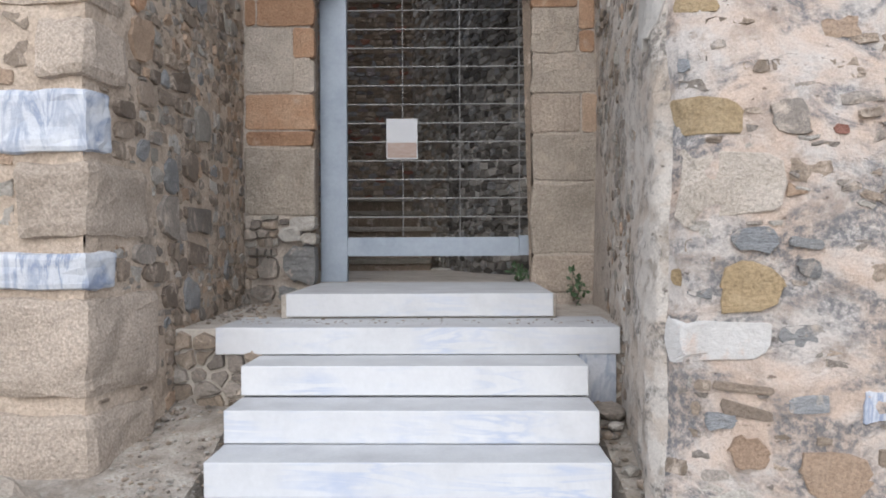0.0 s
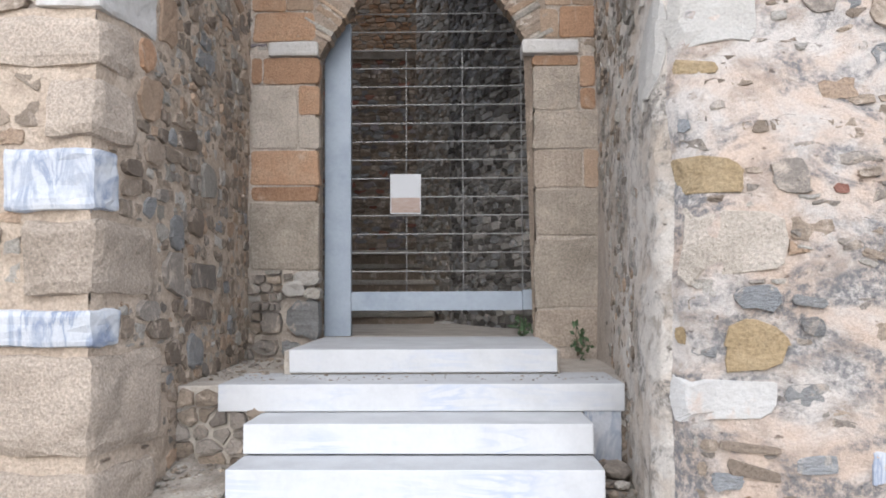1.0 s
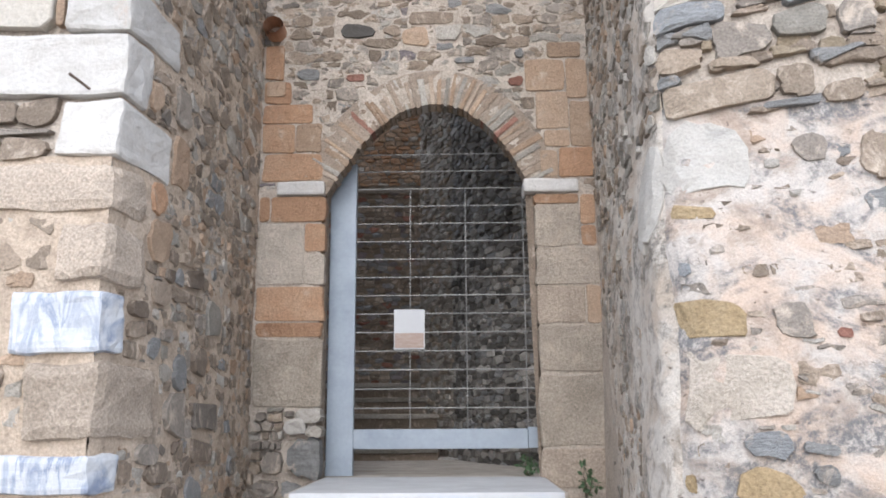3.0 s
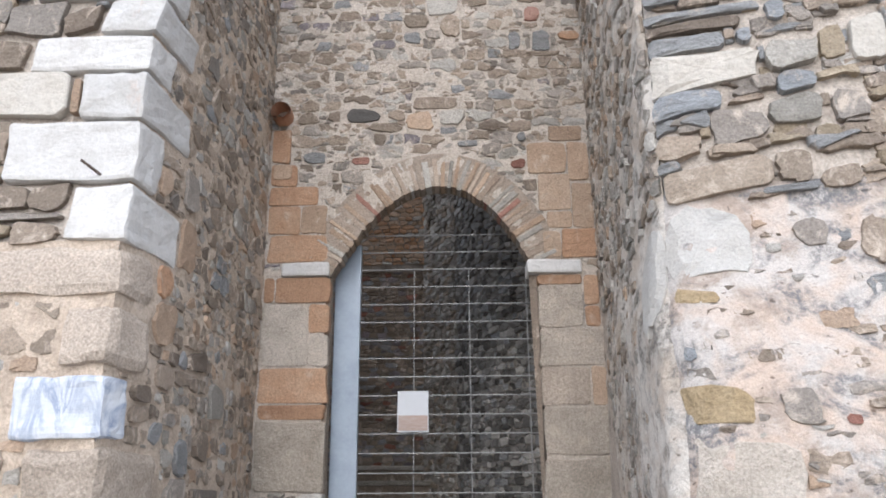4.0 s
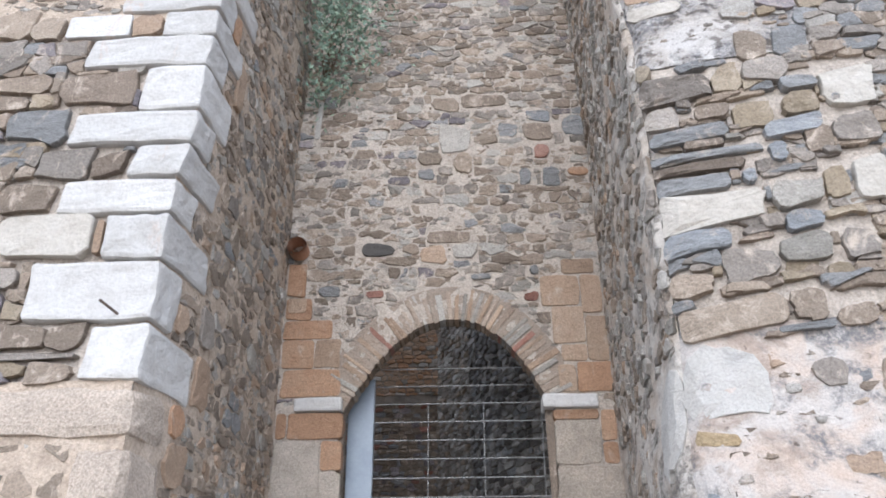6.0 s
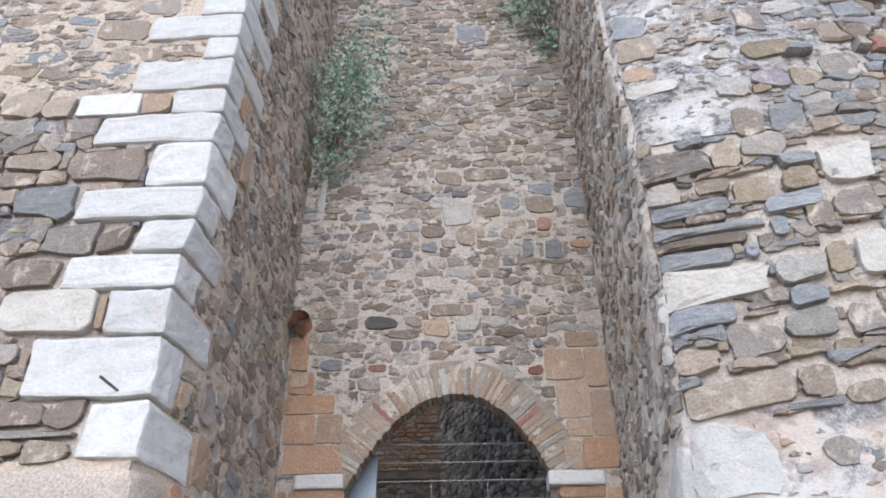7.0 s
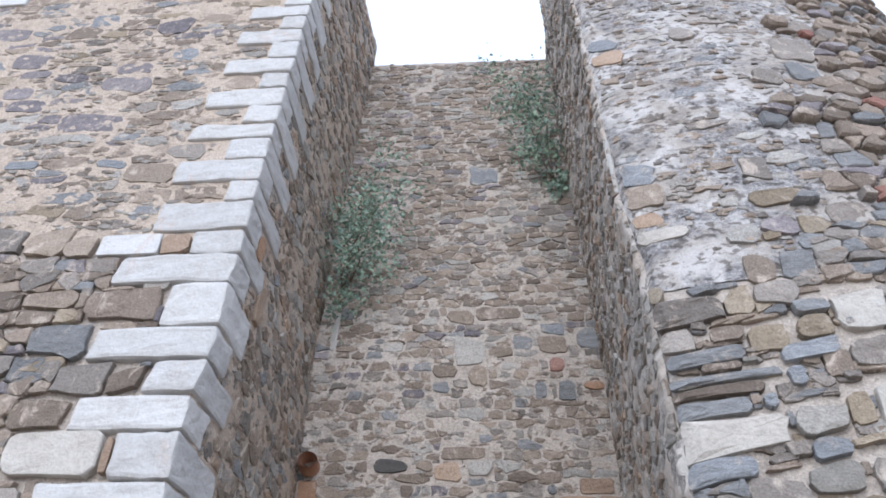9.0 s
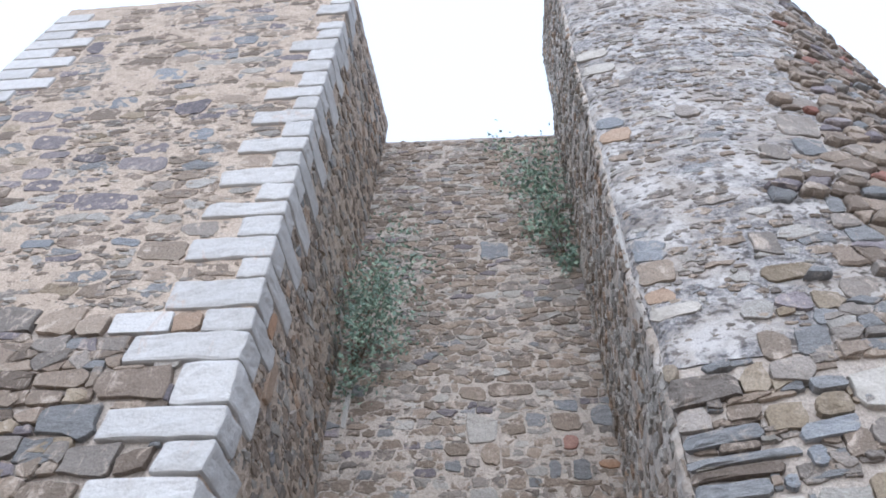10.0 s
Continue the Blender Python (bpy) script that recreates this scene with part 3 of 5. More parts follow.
# mortar faces
sheet("mortar", left_front, 0.0, WIDTH_L, -0.3, 3.02, 0.04, M["mortar_warm"], tower_west, 0.016, 1.0)
sheet("mortar", left_front, 0.0, WIDTH_L, 3.0, 5.62, 0.04, M["mortar_grey"], tower_west, 0.020, 1.0, depth=0.028)
sheet("mortar", left_front, 0.0, WIDTH_L, 5.6, TOP_L, 0.04, M["mortar_warm"], tower_west, 0.016, 1.0)
sheet("mortar", left_flank, 0.0, 2.32, 0.2, TOP_L, 0.036, M["mortar_warm"], tower_west, 0.018, 2.0)
sheet("mortar", back_wall, -1.85, 1.3, 0.9, TOP_B, 0.036, M["mortar_grey"], wall_north, 0.016, 3.0, hole=lambda u, z: abs(u - AX) < AW + 0.03 and z < arch_z(u, 0.03) + 0.02)
sheet("mortar", right_flank, 0.0, 2.74, 0.2, TOP_R, 0.036, M["plaster_flank"], tower_east, 0.024, 5.0)
sheet("mortar", right_front, 0.0, 5.9, -0.3, 3.12, 0.036, M["plaster"], tower_east, 0.024, 5.0)
sheet("mortar", right_front, 0.0, 5.9, 3.12, 4.8, 0.036, M["mortar_grey"], tower_east, 0.024, 5.0, depth=0.010)
sheet("mortar", right_front, 0.0, 5.9, 4.8, TOP_R, 0.036, M["plaster_rough"], tower_east, 0.028, 5.0)

# ---- quoins of the west tower ----
# lower and upper edge, front length, return along the flank
GRANITE_LOW = [(0.30, 0.82, 0.52, 0.50), (0.865, 1.34, 0.75, 0.56), (1.60, 1.975, 0.31, 0.50), (2.345, 2.66, 0.24, 0.32), (2.70, 2.985, 0.80, 0.32)]
MARBLE_LOW = [(1.375, 1.56, 0.62, 0.17), (2.01, 2.30, 0.41, 0.16)]
MARBLE_MID = [(3.02, 3.345, 0.29, 0.56), (3.375, 3.74, 0.71, 0.24), (3.76, 4.045, 0.33, 0.58), (4.06, 4.29, 0.66, 0.27), (4.31, 4.53, 0.30, 0.50), (4.55, 4.78, 0.76, 0.27), (4.80, 5.13, 0.36, 0.46),
              (5.15, 5.405, 0.79, 0.27), (5.425, 5.66, 0.33, 0.50), (5.68, 5.985, 0.65, 0.27), (6.00, 6.235, 0.20, 0.70), (6.25, 6.52, 0.65, 0.26)]
MARBLE_HIGH = [(6.535, 6.80, 0.31, 0.68), (6.815, 7.03, 0.67, 0.26), (7.045, 7.30, 0.26, 0.70), (7.315, 7.585, 0.65, 0.26), (7.60, 7.86, 0.22, 0.70), (7.875, 8.14, 0.60, 0.26), (8.155, 8.43, 0.24, 0.68),
               (8.445, 8.70, 0.59, 0.26), (8.715, 8.98, 0.22, 0.66), (8.995, 9.24, 0.58, 0.26), (9.26, 9.61, 0.25, 0.60), (9.63, 9.92, 0.40, 0.26), (9.94, 10.22, 0.25, 0.55), (10.235, 10.54, 0.52, 0.30),
               (10.56, 10.84, 0.25, 0.50), (10.86, 11.10, 0.30, 0.30), (11.38, 11.72, 0.38, 0.40), (11.74, 12.02, 0.25, 0.30)]
QUOINS = sorted([(*r, "granite") for r in GRANITE_LOW] + [(*r, "marble_blue") for r in MARBLE_LOW] + [(*r, "marble_old") for r in MARBLE_MID + MARBLE_HIGH])
quoin_blocks_front, quoin_blocks_flank = [], []
for k, (z0, z1, a, b, kind) in enumerate(QUOINS):
    soft = 0.06 if kind == "granite" else 0.026
    pr = 0.035
    rng = random.Random(k)
    bm = box_mesh(-pr, a, -pr, b, z0, z1 - 0.012 * rng.random(), soft, 0.0, cuts=4)
    tilt, wane = rng.uniform(-0.014, 0.014), rng.uniform(-0.05, 0.10)
    for v in bm.verts:
        u, w, z = v.co
        z += tilt * u
        u -= wane * max(0.0, u - 0.5 * a) * (z - z0) / (z1 - z0)
        p = Vector((lerp(X_WEST, z) + bump_low(z) * 0.95 * min(1, max(0, w) * 1.6) ** 0.7, lerp(Y_LEFT, z), z))
        q = p + Vector((-1, SLOPE, 0)) * u + Vector((0.035, 1, 0)) * w
        q += noise.noise_vector(q * 4 + Vector((k * 3.1, 0, 0))) * (0.026 if kind == "granite" else 0.011)
        q += noise.noise_vector(q * 11 + Vector((0, k * 1.7, 0))) * 0.010 + noise.noise_vector(q * 23) * 0.007
        v.co = q
    part("quoin", bm, M[kind], tower_west, {"granite": "weathered brown granite quoin", "marble_blue": "blue-veined marble quoin", "marble_old": "white marble quoin"}[kind])
    quoin_blocks_front.append((-0.1, a + 0.012, z0 - 0.012, z1 + 0.012))
    quoin_blocks_flank.append((-0.1, b + 0.01, z0 - 0.012, z1 + 0.012))

# marble blocks at the far corner of the west tower
for k in range(9):
    z0 = 9.4 + k * 0.30
    a = 0.8 if k % 2 else 0.45
    bm = box_mesh(WIDTH_L - a, WIDTH_L + 0.03, -0.03, 0.5, z0, z0 + 0.27, 0.02, cuts=1)
    for v in bm.verts:
        u, w, z = v.co
        v.co = Vector((lerp(X_WEST, z), lerp(Y_LEFT, z), z)) + Vector((-1, SLOPE, 0)) * u + Vector((0, 1, 0)) * w
    part("quoin", bm, M["marble_old"], tower_west, "white marble quoin")
    quoin_blocks_front.append((WIDTH_L - a, WIDTH_L + 0.1, z0, z0 + 0.29))

# ---- white blocks let into the west face ----
dressed("ashlar_block", left_front, 0.41, 0.97, 3.79, 4.06, M["marble_cream"], tower_west, 0.035, 0.05, 3, 0.012, "cream marble block", wild=0.3)
quoin_blocks_front.append((0.40, 0.98, 3.77, 4.08))
dressed("ashlar_block", left_front, 0.56, 1.00, 5.44, 5.65, M["marble_old"], tower_west, 0.03, 0.02, 4, 0.006, "white marble block")
quoin_blocks_front.append((0.55, 1.01, 5.43, 5.66))

# single stones of the west front and flank
field_stones(tower_west, left_front, [
    (0.55, 0.88, 4.32, 4.52, 0.0, "stone_grey"), (0.34, 0.53, 4.36, 4.50, -0.25, "stone_brown"), (0.80, 1.18, 4.60, 4.82, 0.04, "stone_slate"), (1.09, 1.34, 4.84, 4.95, 0.04, "stone_tan"),
    (0.42, 0.90, 4.87, 5.10, 0.0, "stone_brown"), (0.38, 0.56, 5.115, 5.18, -0.05, "stone_pale"), (1.25, 1.56, 5.48, 5.72, -0.03, "stone_tan"), (1.03, 1.24, 5.46, 5.66, -0.1, "stone_tan"),
    (0.98, 1.35, 4.98, 5.12, 0.0, "stone_tan"), (1.60, 1.91, 5.50, 5.76, 0.05, "stone_grey"), (0.34, 0.58, 3.01, 3.13, 0.0, "stone_tan"), (0.33, 0.53, 3.20, 3.35, 0.0, "stone_tan")], 0.022, 0.03, 210, quoin_blocks_front)
field_stones(tower_west, left_front, [
    (0.54, 0.87, 3.21, 3.35, 0.04, "stone_tan"), (0.33, 0.82, 3.145, 3.185, 0.0, "stone_grey"), (0.72, 1.05, 4.09, 4.28, 0.0, "stone_tan"), (0.345, 0.39, 3.80, 4.02, 0.0, "stone_sand"),
    (0.345, 0.55, 5.45, 5.64, 0.0, "stone_sand"), (1.22, 1.55, 4.45, 4.62, 0.0, "stone_grey"), (0.85, 1.10, 3.42, 3.58, 0.03, "stone_purple"), (0.80, 1.05, 3.60, 3.72, 0.0, "stone_grey"),
    (0.42, 0.62, 1.80, 1.94, 0.0, "stone_brown")], 0.022, 0.03, 230, quoin_blocks_front)
field_stones(tower_west, left_front, [
    (2.48, 2.82, 8.22, 8.50, 0.10, "stone_purple"), (2.34, 2.64, 8.03, 8.16, 0.05, "stone_purple"), (2.37, 2.67, 7.66, 7.85, 0.04, "stone_purple"), (2.16, 2.53, 7.42, 7.60, 0.1, "stone_purple"),
    (1.35, 1.92, 7.04, 7.30, 0.1, "stone_purple"), (1.11, 1.37, 6.49, 6.59, 0.2, "stone_blue"), (0.95, 1.21, 8.24, 8.45, 0.04, "stone_blue"), (1.34, 1.69, 8.02, 8.20, 0.06, "stone_purple"),
    (1.28, 1.74, 7.68, 7.94, 0.1, "stone_purple"), (1.66, 2.05, 9.70, 10.0, 0.1, "stone_blue")], 0.006, 0.06, 250, quoin_blocks_front)
field_stones(tower_west, left_front, [
    (2.98, 3.23, 10.66, 11.0, 0.2, "stone_purple"), (2.11, 2.47, 8.80, 9.05, 0.07, "stone_brown"), (1.17, 1.53, 8.82, 9.11, -0.04, "stone_purple"), (2.01, 2.30, 9.04, 9.30, 0.2, "stone_blue"),
    (2.90, 3.34, 8.83, 9.07, 0.2, "stone_purple"), (0.69, 1.09, 6.28, 6.51, 0.1, "stone_tan"), (0.49, 0.81, 6.60, 6.78, 0.04, "stone_grey"), (0.28, 0.54, 7.64, 7.84, 0.04, "stone_brown"),
    (1.86, 2.14, 6.55, 6.66, 0.0, "stone_blue"), (1.0, 1.3, 10.6, 10.85, 0.1, "stone_blue")], 0.006, 0.06, 270, quoin_blocks_front)
field_stones(tower_west, left_flank, [
    (0.58, 0.81, 1.62, 1.84, 0.0, "stone_grey"), (0.30, 0.50, 1.485, 1.58, 0.0, "stone_grey"), (0.40, 0.60, 1.38, 1.48, 0.04, "stone_brown"), (0.34, 0.58, 2.54, 2.78, 0.1, "stone_sand"), (0.41, 0.62, 2.30, 2.42, 0.1, "stone_brown"),
    (0.20, 0.36, 2.20, 2.29, 0.1, "stone_brown"), (0.20, 0.35, 2.10, 2.18, 0.1, "stone_brown"), (0.52, 0.64, 2.11, 2.18, 0.1, "stone_grey"), (0.38, 0.50, 2.01, 2.12, 0.1, "stone_slate"), (0.80, 1.07, 2.45, 2.56, 0.15, "stone_brown")],
    0.022, 0.045, 290, quoin_blocks_flank)
field_stones(tower_west, left_flank, [
    (0.67, 0.82, 1.86, 2.05, 0.08, "stone_slate"), (0.91, 1.13, 1.95, 2.11, 0.1, "stone_brown"), (0.94, 1.28, 1.46, 1.58, -0.05, "stone_brown"), (0.96, 1.36, 1.64, 1.79, 0.03, "stone_grey"), (0.60, 0.76, 1.24, 1.36, -0.05, "stone_brown"),
    (0.20, 0.28, 1.40, 1.50, 0.1, "stone_brown"), (0.88, 1.10, 1.20, 1.38, -0.1, "stone_slate"), (1.17, 1.44, 2.22, 2.42, 0.08, "stone_pale"), (0.36, 0.50, 2.80, 2.98, 0.1, "stone_orange"), (0.27, 0.40, 3.42, 3.60, 0.0, "stone_sand"),
    (0.60, 0.80, 3.05, 3.36, 0.0, "stone_sand"), (0.60, 0.78, 3.45, 3.70, 0.0, "stone_grey"), (0.52, 0.66, 5.20, 5.62, 0.0, "stone_sand"), (0.30, 0.44, 5.70, 5.92, 0.0, "stone_orange")], 0.022, 0.045, 310, quoin_blocks_flank)
# rubble of the west tower
MIX_W = [("stone_tan", 6), ("stone_brown", 4), ("stone_honey", 1.5), ("stone_grey", 2.5), ("stone_slate", 1.6), ("stone_purple", 1.2)]
rubble(tower_west, left_front, (0.0, WIDTH_L, 0.0, 3.0), (0.16, 0.09), 10, [("stone_tan", 5), ("stone_pale", 4), ("stone_sand", 3), ("stone_grey", 2)], 0.012, (-0.004, 0.012), quoin_blocks_front, near=(0.2, 1.4, 0.6, 3.0), density=0.8, flip=True)
rubble(tower_west, left_front, (0.0, WIDTH_L, 3.0, 5.6), (0.27, 0.13), 11, MIX_W, 0.006, (0.004, 0.03), quoin_blocks_front, near=(0.2, 1.9, 2.7, 5.6), flip=True)
rubble(tower_west, left_front, (0.0, WIDTH_L, 5.6, TOP_L - 0.1), (0.30, 0.13), 12, MIX_W + [("stone_slate", 1.0), ("stone_purple", 1.0), ("stone_pale", 2.5)], 0.014, (-0.006, 0.007), quoin_blocks_front, near=(0.3, 2.6, 5.6, 9.0), flip=True)
rubble(tower_west, left_flank, (0.0, 2.3, 0.3, 3.0), (0.115, 0.085), 13, [("stone_brown", 4), ("stone_tan", 6), ("stone_grey", 1.5), ("stone_slate", 0.5), ("stone_pale", 2.5), ("stone_sand", 2.5)], 0.016, (-0.003, 0.018), quoin_blocks_flank,
       near=(0.2, 2.3, 0.6, 2.6), density=0.92)
rubble(tower_west, left_flank, (0.0, 2.3, 3.0, TOP_L - 0.1), (0.17, 0.10), 14, [("stone_brown", 2.5), ("stone_tan", 5), ("stone_grey", 3), ("stone_slate", 0.6), ("stone_pale", 4), ("stone_sand", 1.5)], 0.013, (-0.004, 0.016), quoin_blocks_flank,
       near=(0.2, 2.3, 3.0, 5.2), density=0.92)

# ---- gateway: jambs, imposts, arch ----
gate_blocks = [(AX - AW - 0.02, AX + AW + 0.02, 0.0, SPRING + 0.1)]


def jamb(u0, u1, z0, z1, mat, k, proud=0.012, label=""):
    dressed("jamb_block", back_wall, u0, u1, z0, z1, M[mat], wall_north, proud, 0.024, k, 0.012, label)
    gate_blocks.append((u0 - 0.004, u1 + 0.004, z0 - 0.004, z1 + 0.004))


LJ, RJ = AX - AW, AX + AW
WEST_JAMB = [
        (-1.62, LJ, 1.79, 2.30, "granite_grey"), (-1.62, LJ, 2.32, 2.43, "stone_orange"), (-1.62, LJ, 2.445, 2.71, "stone_orange"), (-1.62, LJ - 0.17, 2.73, 3.22, "granite_pale"),
        (LJ - 0.16, LJ, 2.99, 3.22, "stone_orange"), (LJ - 0.16, LJ, 2.73, 2.975, "granite_pale"), (-1.62, -1.54, 3.235, 3.44, "stone_orange"), (-1.53, LJ, 3.235, 3.44, "stone_orange"),
        (-1.60, -1.12, 3.57, 3.80, "stone_orange"), (-1.62, -1.36, 3.81, 4.05, "stone_orange"), (-1.35, -1.14, 3.81, 4.05, "stone_sand"), (-1.62, -1.22, 4.06, 4.22, "stone_orange"), (-1.62, -1.40, 4.23, 4.42, "stone_orange")]
EAST_JAMB = [
        (RJ, 1.06, 1.20, 1.475, "granite"), (RJ, 1.06, 1.49, 2.03, "granite_grey"), (RJ, 1.06, 2.045, 2.395, "granite_grey"), (RJ, 0.93, 2.41, 2.70, "granite"), (0.945, 1.06, 2.41, 2.70, "stone_sand"),
        (RJ, 1.06, 2.715, 3.0, "granite_grey"), (RJ, 0.91, 3.015, 3.35, "granite_grey"), (0.925, 1.04, 3.015, 3.18, "stone_orange"), (0.925, 1.04, 3.19, 3.43, "stone_orange"), (RJ, 0.91, 3.36, 3.435, "stone_orange"),
        (0.62, 0.76, 3.58, 3.80, "stone_sand"), (0.77, 1.05, 3.58, 3.82, "stone_orange"), (0.66, 0.86, 3.83, 3.97, "stone_sand"), (0.87, 1.04, 3.83, 4.22, "stone_sand"),
        (0.60, 0.86, 3.985, 4.30, "stone_sand"), (0.52, 0.84, 4.31, 4.58, "stone_sand"), (0.85, 1.02, 4.235, 4.58, "stone_sand"), (0.70, 0.98, 4.60, 4.73, "stone_sand")]
for k, (u0, u1, z0, z1, mat) in enumerate(WEST_JAMB + EAST_JAMB):
    jamb(u0, u1, z0, z1, mat, k)
for k, (u0, u1) in enumerate(((-1.485, -1.10), (0.48, 0.915))):
    bm = box_mesh(u0, u1, 6.135, 6.36, 3.447, 3.56, 0.02, 0.008, k, 2)
    part("impost", bm, M["marble_old"], wall_north, "white marble impost")
    gate_blocks.append((u0, u1, 3.44, 3.566))
# worn masonry at the foot of the west jamb
field_stones(wall_north, back_wall, [(-1.33, -1.08, 1.28, 1.56, 0.0, "stone_slate"), (-1.36, -1.20, 1.58, 1.70, 0.1, "plaster_white"), (-1.20, -1.07, 1.57, 1.65, 0.0, "stone_pale"), (-1.28, -1.08, 1.67, 1.78, 0.0, "stone_pale"),
    (-1.58, -1.40, 1.14, 1.26, 0.0, "stone_grey"), (-1.52, -1.37, 1.30, 1.46, 0.1, "stone_grey"), (-1.37, -1.22, 1.12, 1.24, 0.0, "stone_slate"), (-1.2, -1.08, 1.12, 1.25, 0.0, "stone_grey")], 0.07, 0.05, 60, gate_blocks)
rubble(wall_north, back_wall, (-1.64, -1.06, 1.10, 1.79), (0.10, 0.065), 61, [("stone_grey", 3), ("stone_tan", 4), ("stone_pale", 3)], 0.008, (0.01, 0.06), gate_blocks[-8:], near=(-1.7, -1.0, 1.0, 1.8))
gate_blocks.append((-1.64, -1.06, 1.10, 1.785))

# voussoirs of thin bricks, spaced along the arch
rng = random.Random(4)
curve = [Vector((AX - AW + 2 * AW * i / 400, 0, arch_z(AX - AW + 2 * AW * i / 400))) for i in range(401)]
run = [0.0]
for a, b in zip(curve, curve[1:]):
    run.append(run[-1] + (b - a).length)
s = 0.05
while s < run[-1] - 0.05:
    k = min(range(1, 400), key=lambda i: abs(run[i] - s))
    tan = (curve[k + 1] - curve[k - 1]).normalized()
    nrm = Vector((-tan.z, 0, tan.x))
    depth, w = 0.26 + rng.uniform(-0.04, 0.03), rng.choice((0.028, 0.034, 0.04, 0.05))
    bm = box_mesh(-w / 2, w / 2, 0, 0.17, 0, depth, 0.006, cuts=1)
    out = 0.007 + rng.uniform(-0.006, 0.007)
    lean = rng.uniform(-0.05, 0.05)
    notch = rng.uniform(0.0, 0.016)
    for v in bm.verts:
        a, y, h = v.co
        q = Vector((curve[k].x, 6.18 - out + y, curve[k].z)) + tan * (a * (1 + h * 0.4) + lean * h) + nrm * (h - notch)
        v.co = q + noise.noise_vector(q * 18) * 0.005
    part("voussoir", bm, M[rng.choices(["brick_pale", "stone_pale", "brick_red", "stone_sand"], [7, 2.5, 1.2, 2])[0]], wall_north)
    s += w + 0.015


def near_arch(u, z):
    return not (z < arch_z(u, 0.27) + 0.06 or (abs(u - AX) < AW + 0.05 and z < SPRING + 0.2))


for k, (u0, u1, z0, z1, mat) in enumerate([(-1.50, -1.455, 6.05, 6.55, "plaster_white"), (-1.62, -1.47, 4.44, 4.74, "stone_orange"), (-1.60, -1.45, 4.29, 4.42, "stone_sand")]):
    dressed("stone", back_wall, u0, u1, z0, z1, M[mat], wall_north, 0.018, 0.02, 90 + k, 0.012)
    gate_blocks.append((u0, u1, z0, z1))
MIX_N = [("stone_tan", 5), ("stone_brown", 3.5), ("stone_grey", 4), ("stone_slate", 0.5), ("stone_purple", 0.6), ("stone_pale", 2.2)]
field_stones(wall_north, back_wall, [
    (-1.00, -0.71, 4.82, 4.93, -0.08, "dark_stone"), (-0.49, -0.27, 4.73, 4.88, -0.03, "stone_sand"), (-0.43, -0.06, 4.92, 5.03, -0.03, "stone_brown"), (-0.22, -0.00, 4.76, 4.89, 0.1, "stone_pale"), (-0.32, -0.05, 5.87, 6.19, -0.1, "stone_pale"),
    (-0.52, -0.37, 5.56, 5.67, -0.04, "stone_slate"), (-0.18, 0.15, 8.66, 8.98, -0.1, "stone_blue"), (0.40, 0.50, 5.48, 5.65, 0.0, "stone_slate"), (0.60, 0.75, 5.46, 5.66, 0.0, "stone_slate"), (0.54, 0.67, 5.76, 5.91, -0.04, "brick_red"),
    (0.83, 1.01, 5.57, 5.65, -0.04, "stone_orange"), (0.22, 0.40, 6.02, 6.19, -0.05, "stone_slate")], 0.016, 0.04, 80, gate_blocks)
field_stones(wall_north, back_wall, [
    (0.49, 0.71, 6.22, 6.36, -0.15, "stone_blue"), (-0.19, -0.03, 5.62, 5.83, 0.08, "stone_tan"), (-0.52, -0.31, 5.72, 5.84, -0.04, "stone_tan"), (-0.12, 0.32, 6.42, 6.57, -0.01, "stone_brown"), (-0.40, -0.14, 6.38, 6.56, -0.13, "stone_tan"),
    (0.83, 1.04, 6.03, 6.27, -0.04, "stone_slate"), (0.46, 0.72, 5.98, 6.19, -0.10, "stone_brown"), (-1.36, -1.17, 4.44, 4.53, -0.02, "stone_slate"), (-0.06, 0.11, 4.56, 4.61, 0.04, "stone_slate"), (0.44, 0.51, 4.60, 4.68, -0.03, "stone_slate"),
    (0.38, 0.50, 4.36, 4.43, 0.05, "brick_red"), (-0.95, -0.80, 4.42, 4.48, 0.0, "brick_red")], 0.016, 0.04, 400, gate_blocks)
rubble(wall_north, back_wall, (-1.66, 1.08, 1.2, 5.9), (0.17, 0.08), 21, MIX_N, 0.012, (-0.005, 0.011), gate_blocks, near=(-1.2, 0.8, 4.5, 5.8), keep=near_arch)
rubble(wall_north, back_wall, (-1.66, 1.08, 5.9, TOP_B - 0.05), (0.18, 0.085), 22, MIX_N, 0.009, (-0.002, 0.014), gate_blocks, near=(-1.66, 1.08, 5.9, 8.2))

# ---- east tower ----
blocks_e = []
field_stones(tower_east, right_front, [
    (0.0, 0.32, 2.03, 2.18, -0.08, "stone_ochre"), (0.05, 0.47, 1.68, 1.94, 0.0, "granite_pale"), (0.0, 0.45, 1.10, 1.27, 0.05, "marble_old"), (0.44, 0.57, 2.01, 2.15, 0.0, "stone_grey"), (0.29, 0.46, 1.55, 1.64, 0.0, "stone_blue"),
    (0.50, 0.63, 1.57, 1.61, -0.15, "stone_slate"), (0.53, 0.62, 1.46, 1.53, -0.2, "stone_slate"), (0.79, 0.88, 1.43, 1.50, 0.0, "stone_brown"), (0.04, 0.26, 2.56, 2.62, -0.15, "stone_ochre"), (0.06, 0.13, 2.29, 2.35, -0.1, "stone_blue")], 0.012, 0.03, 100, blocks_e)
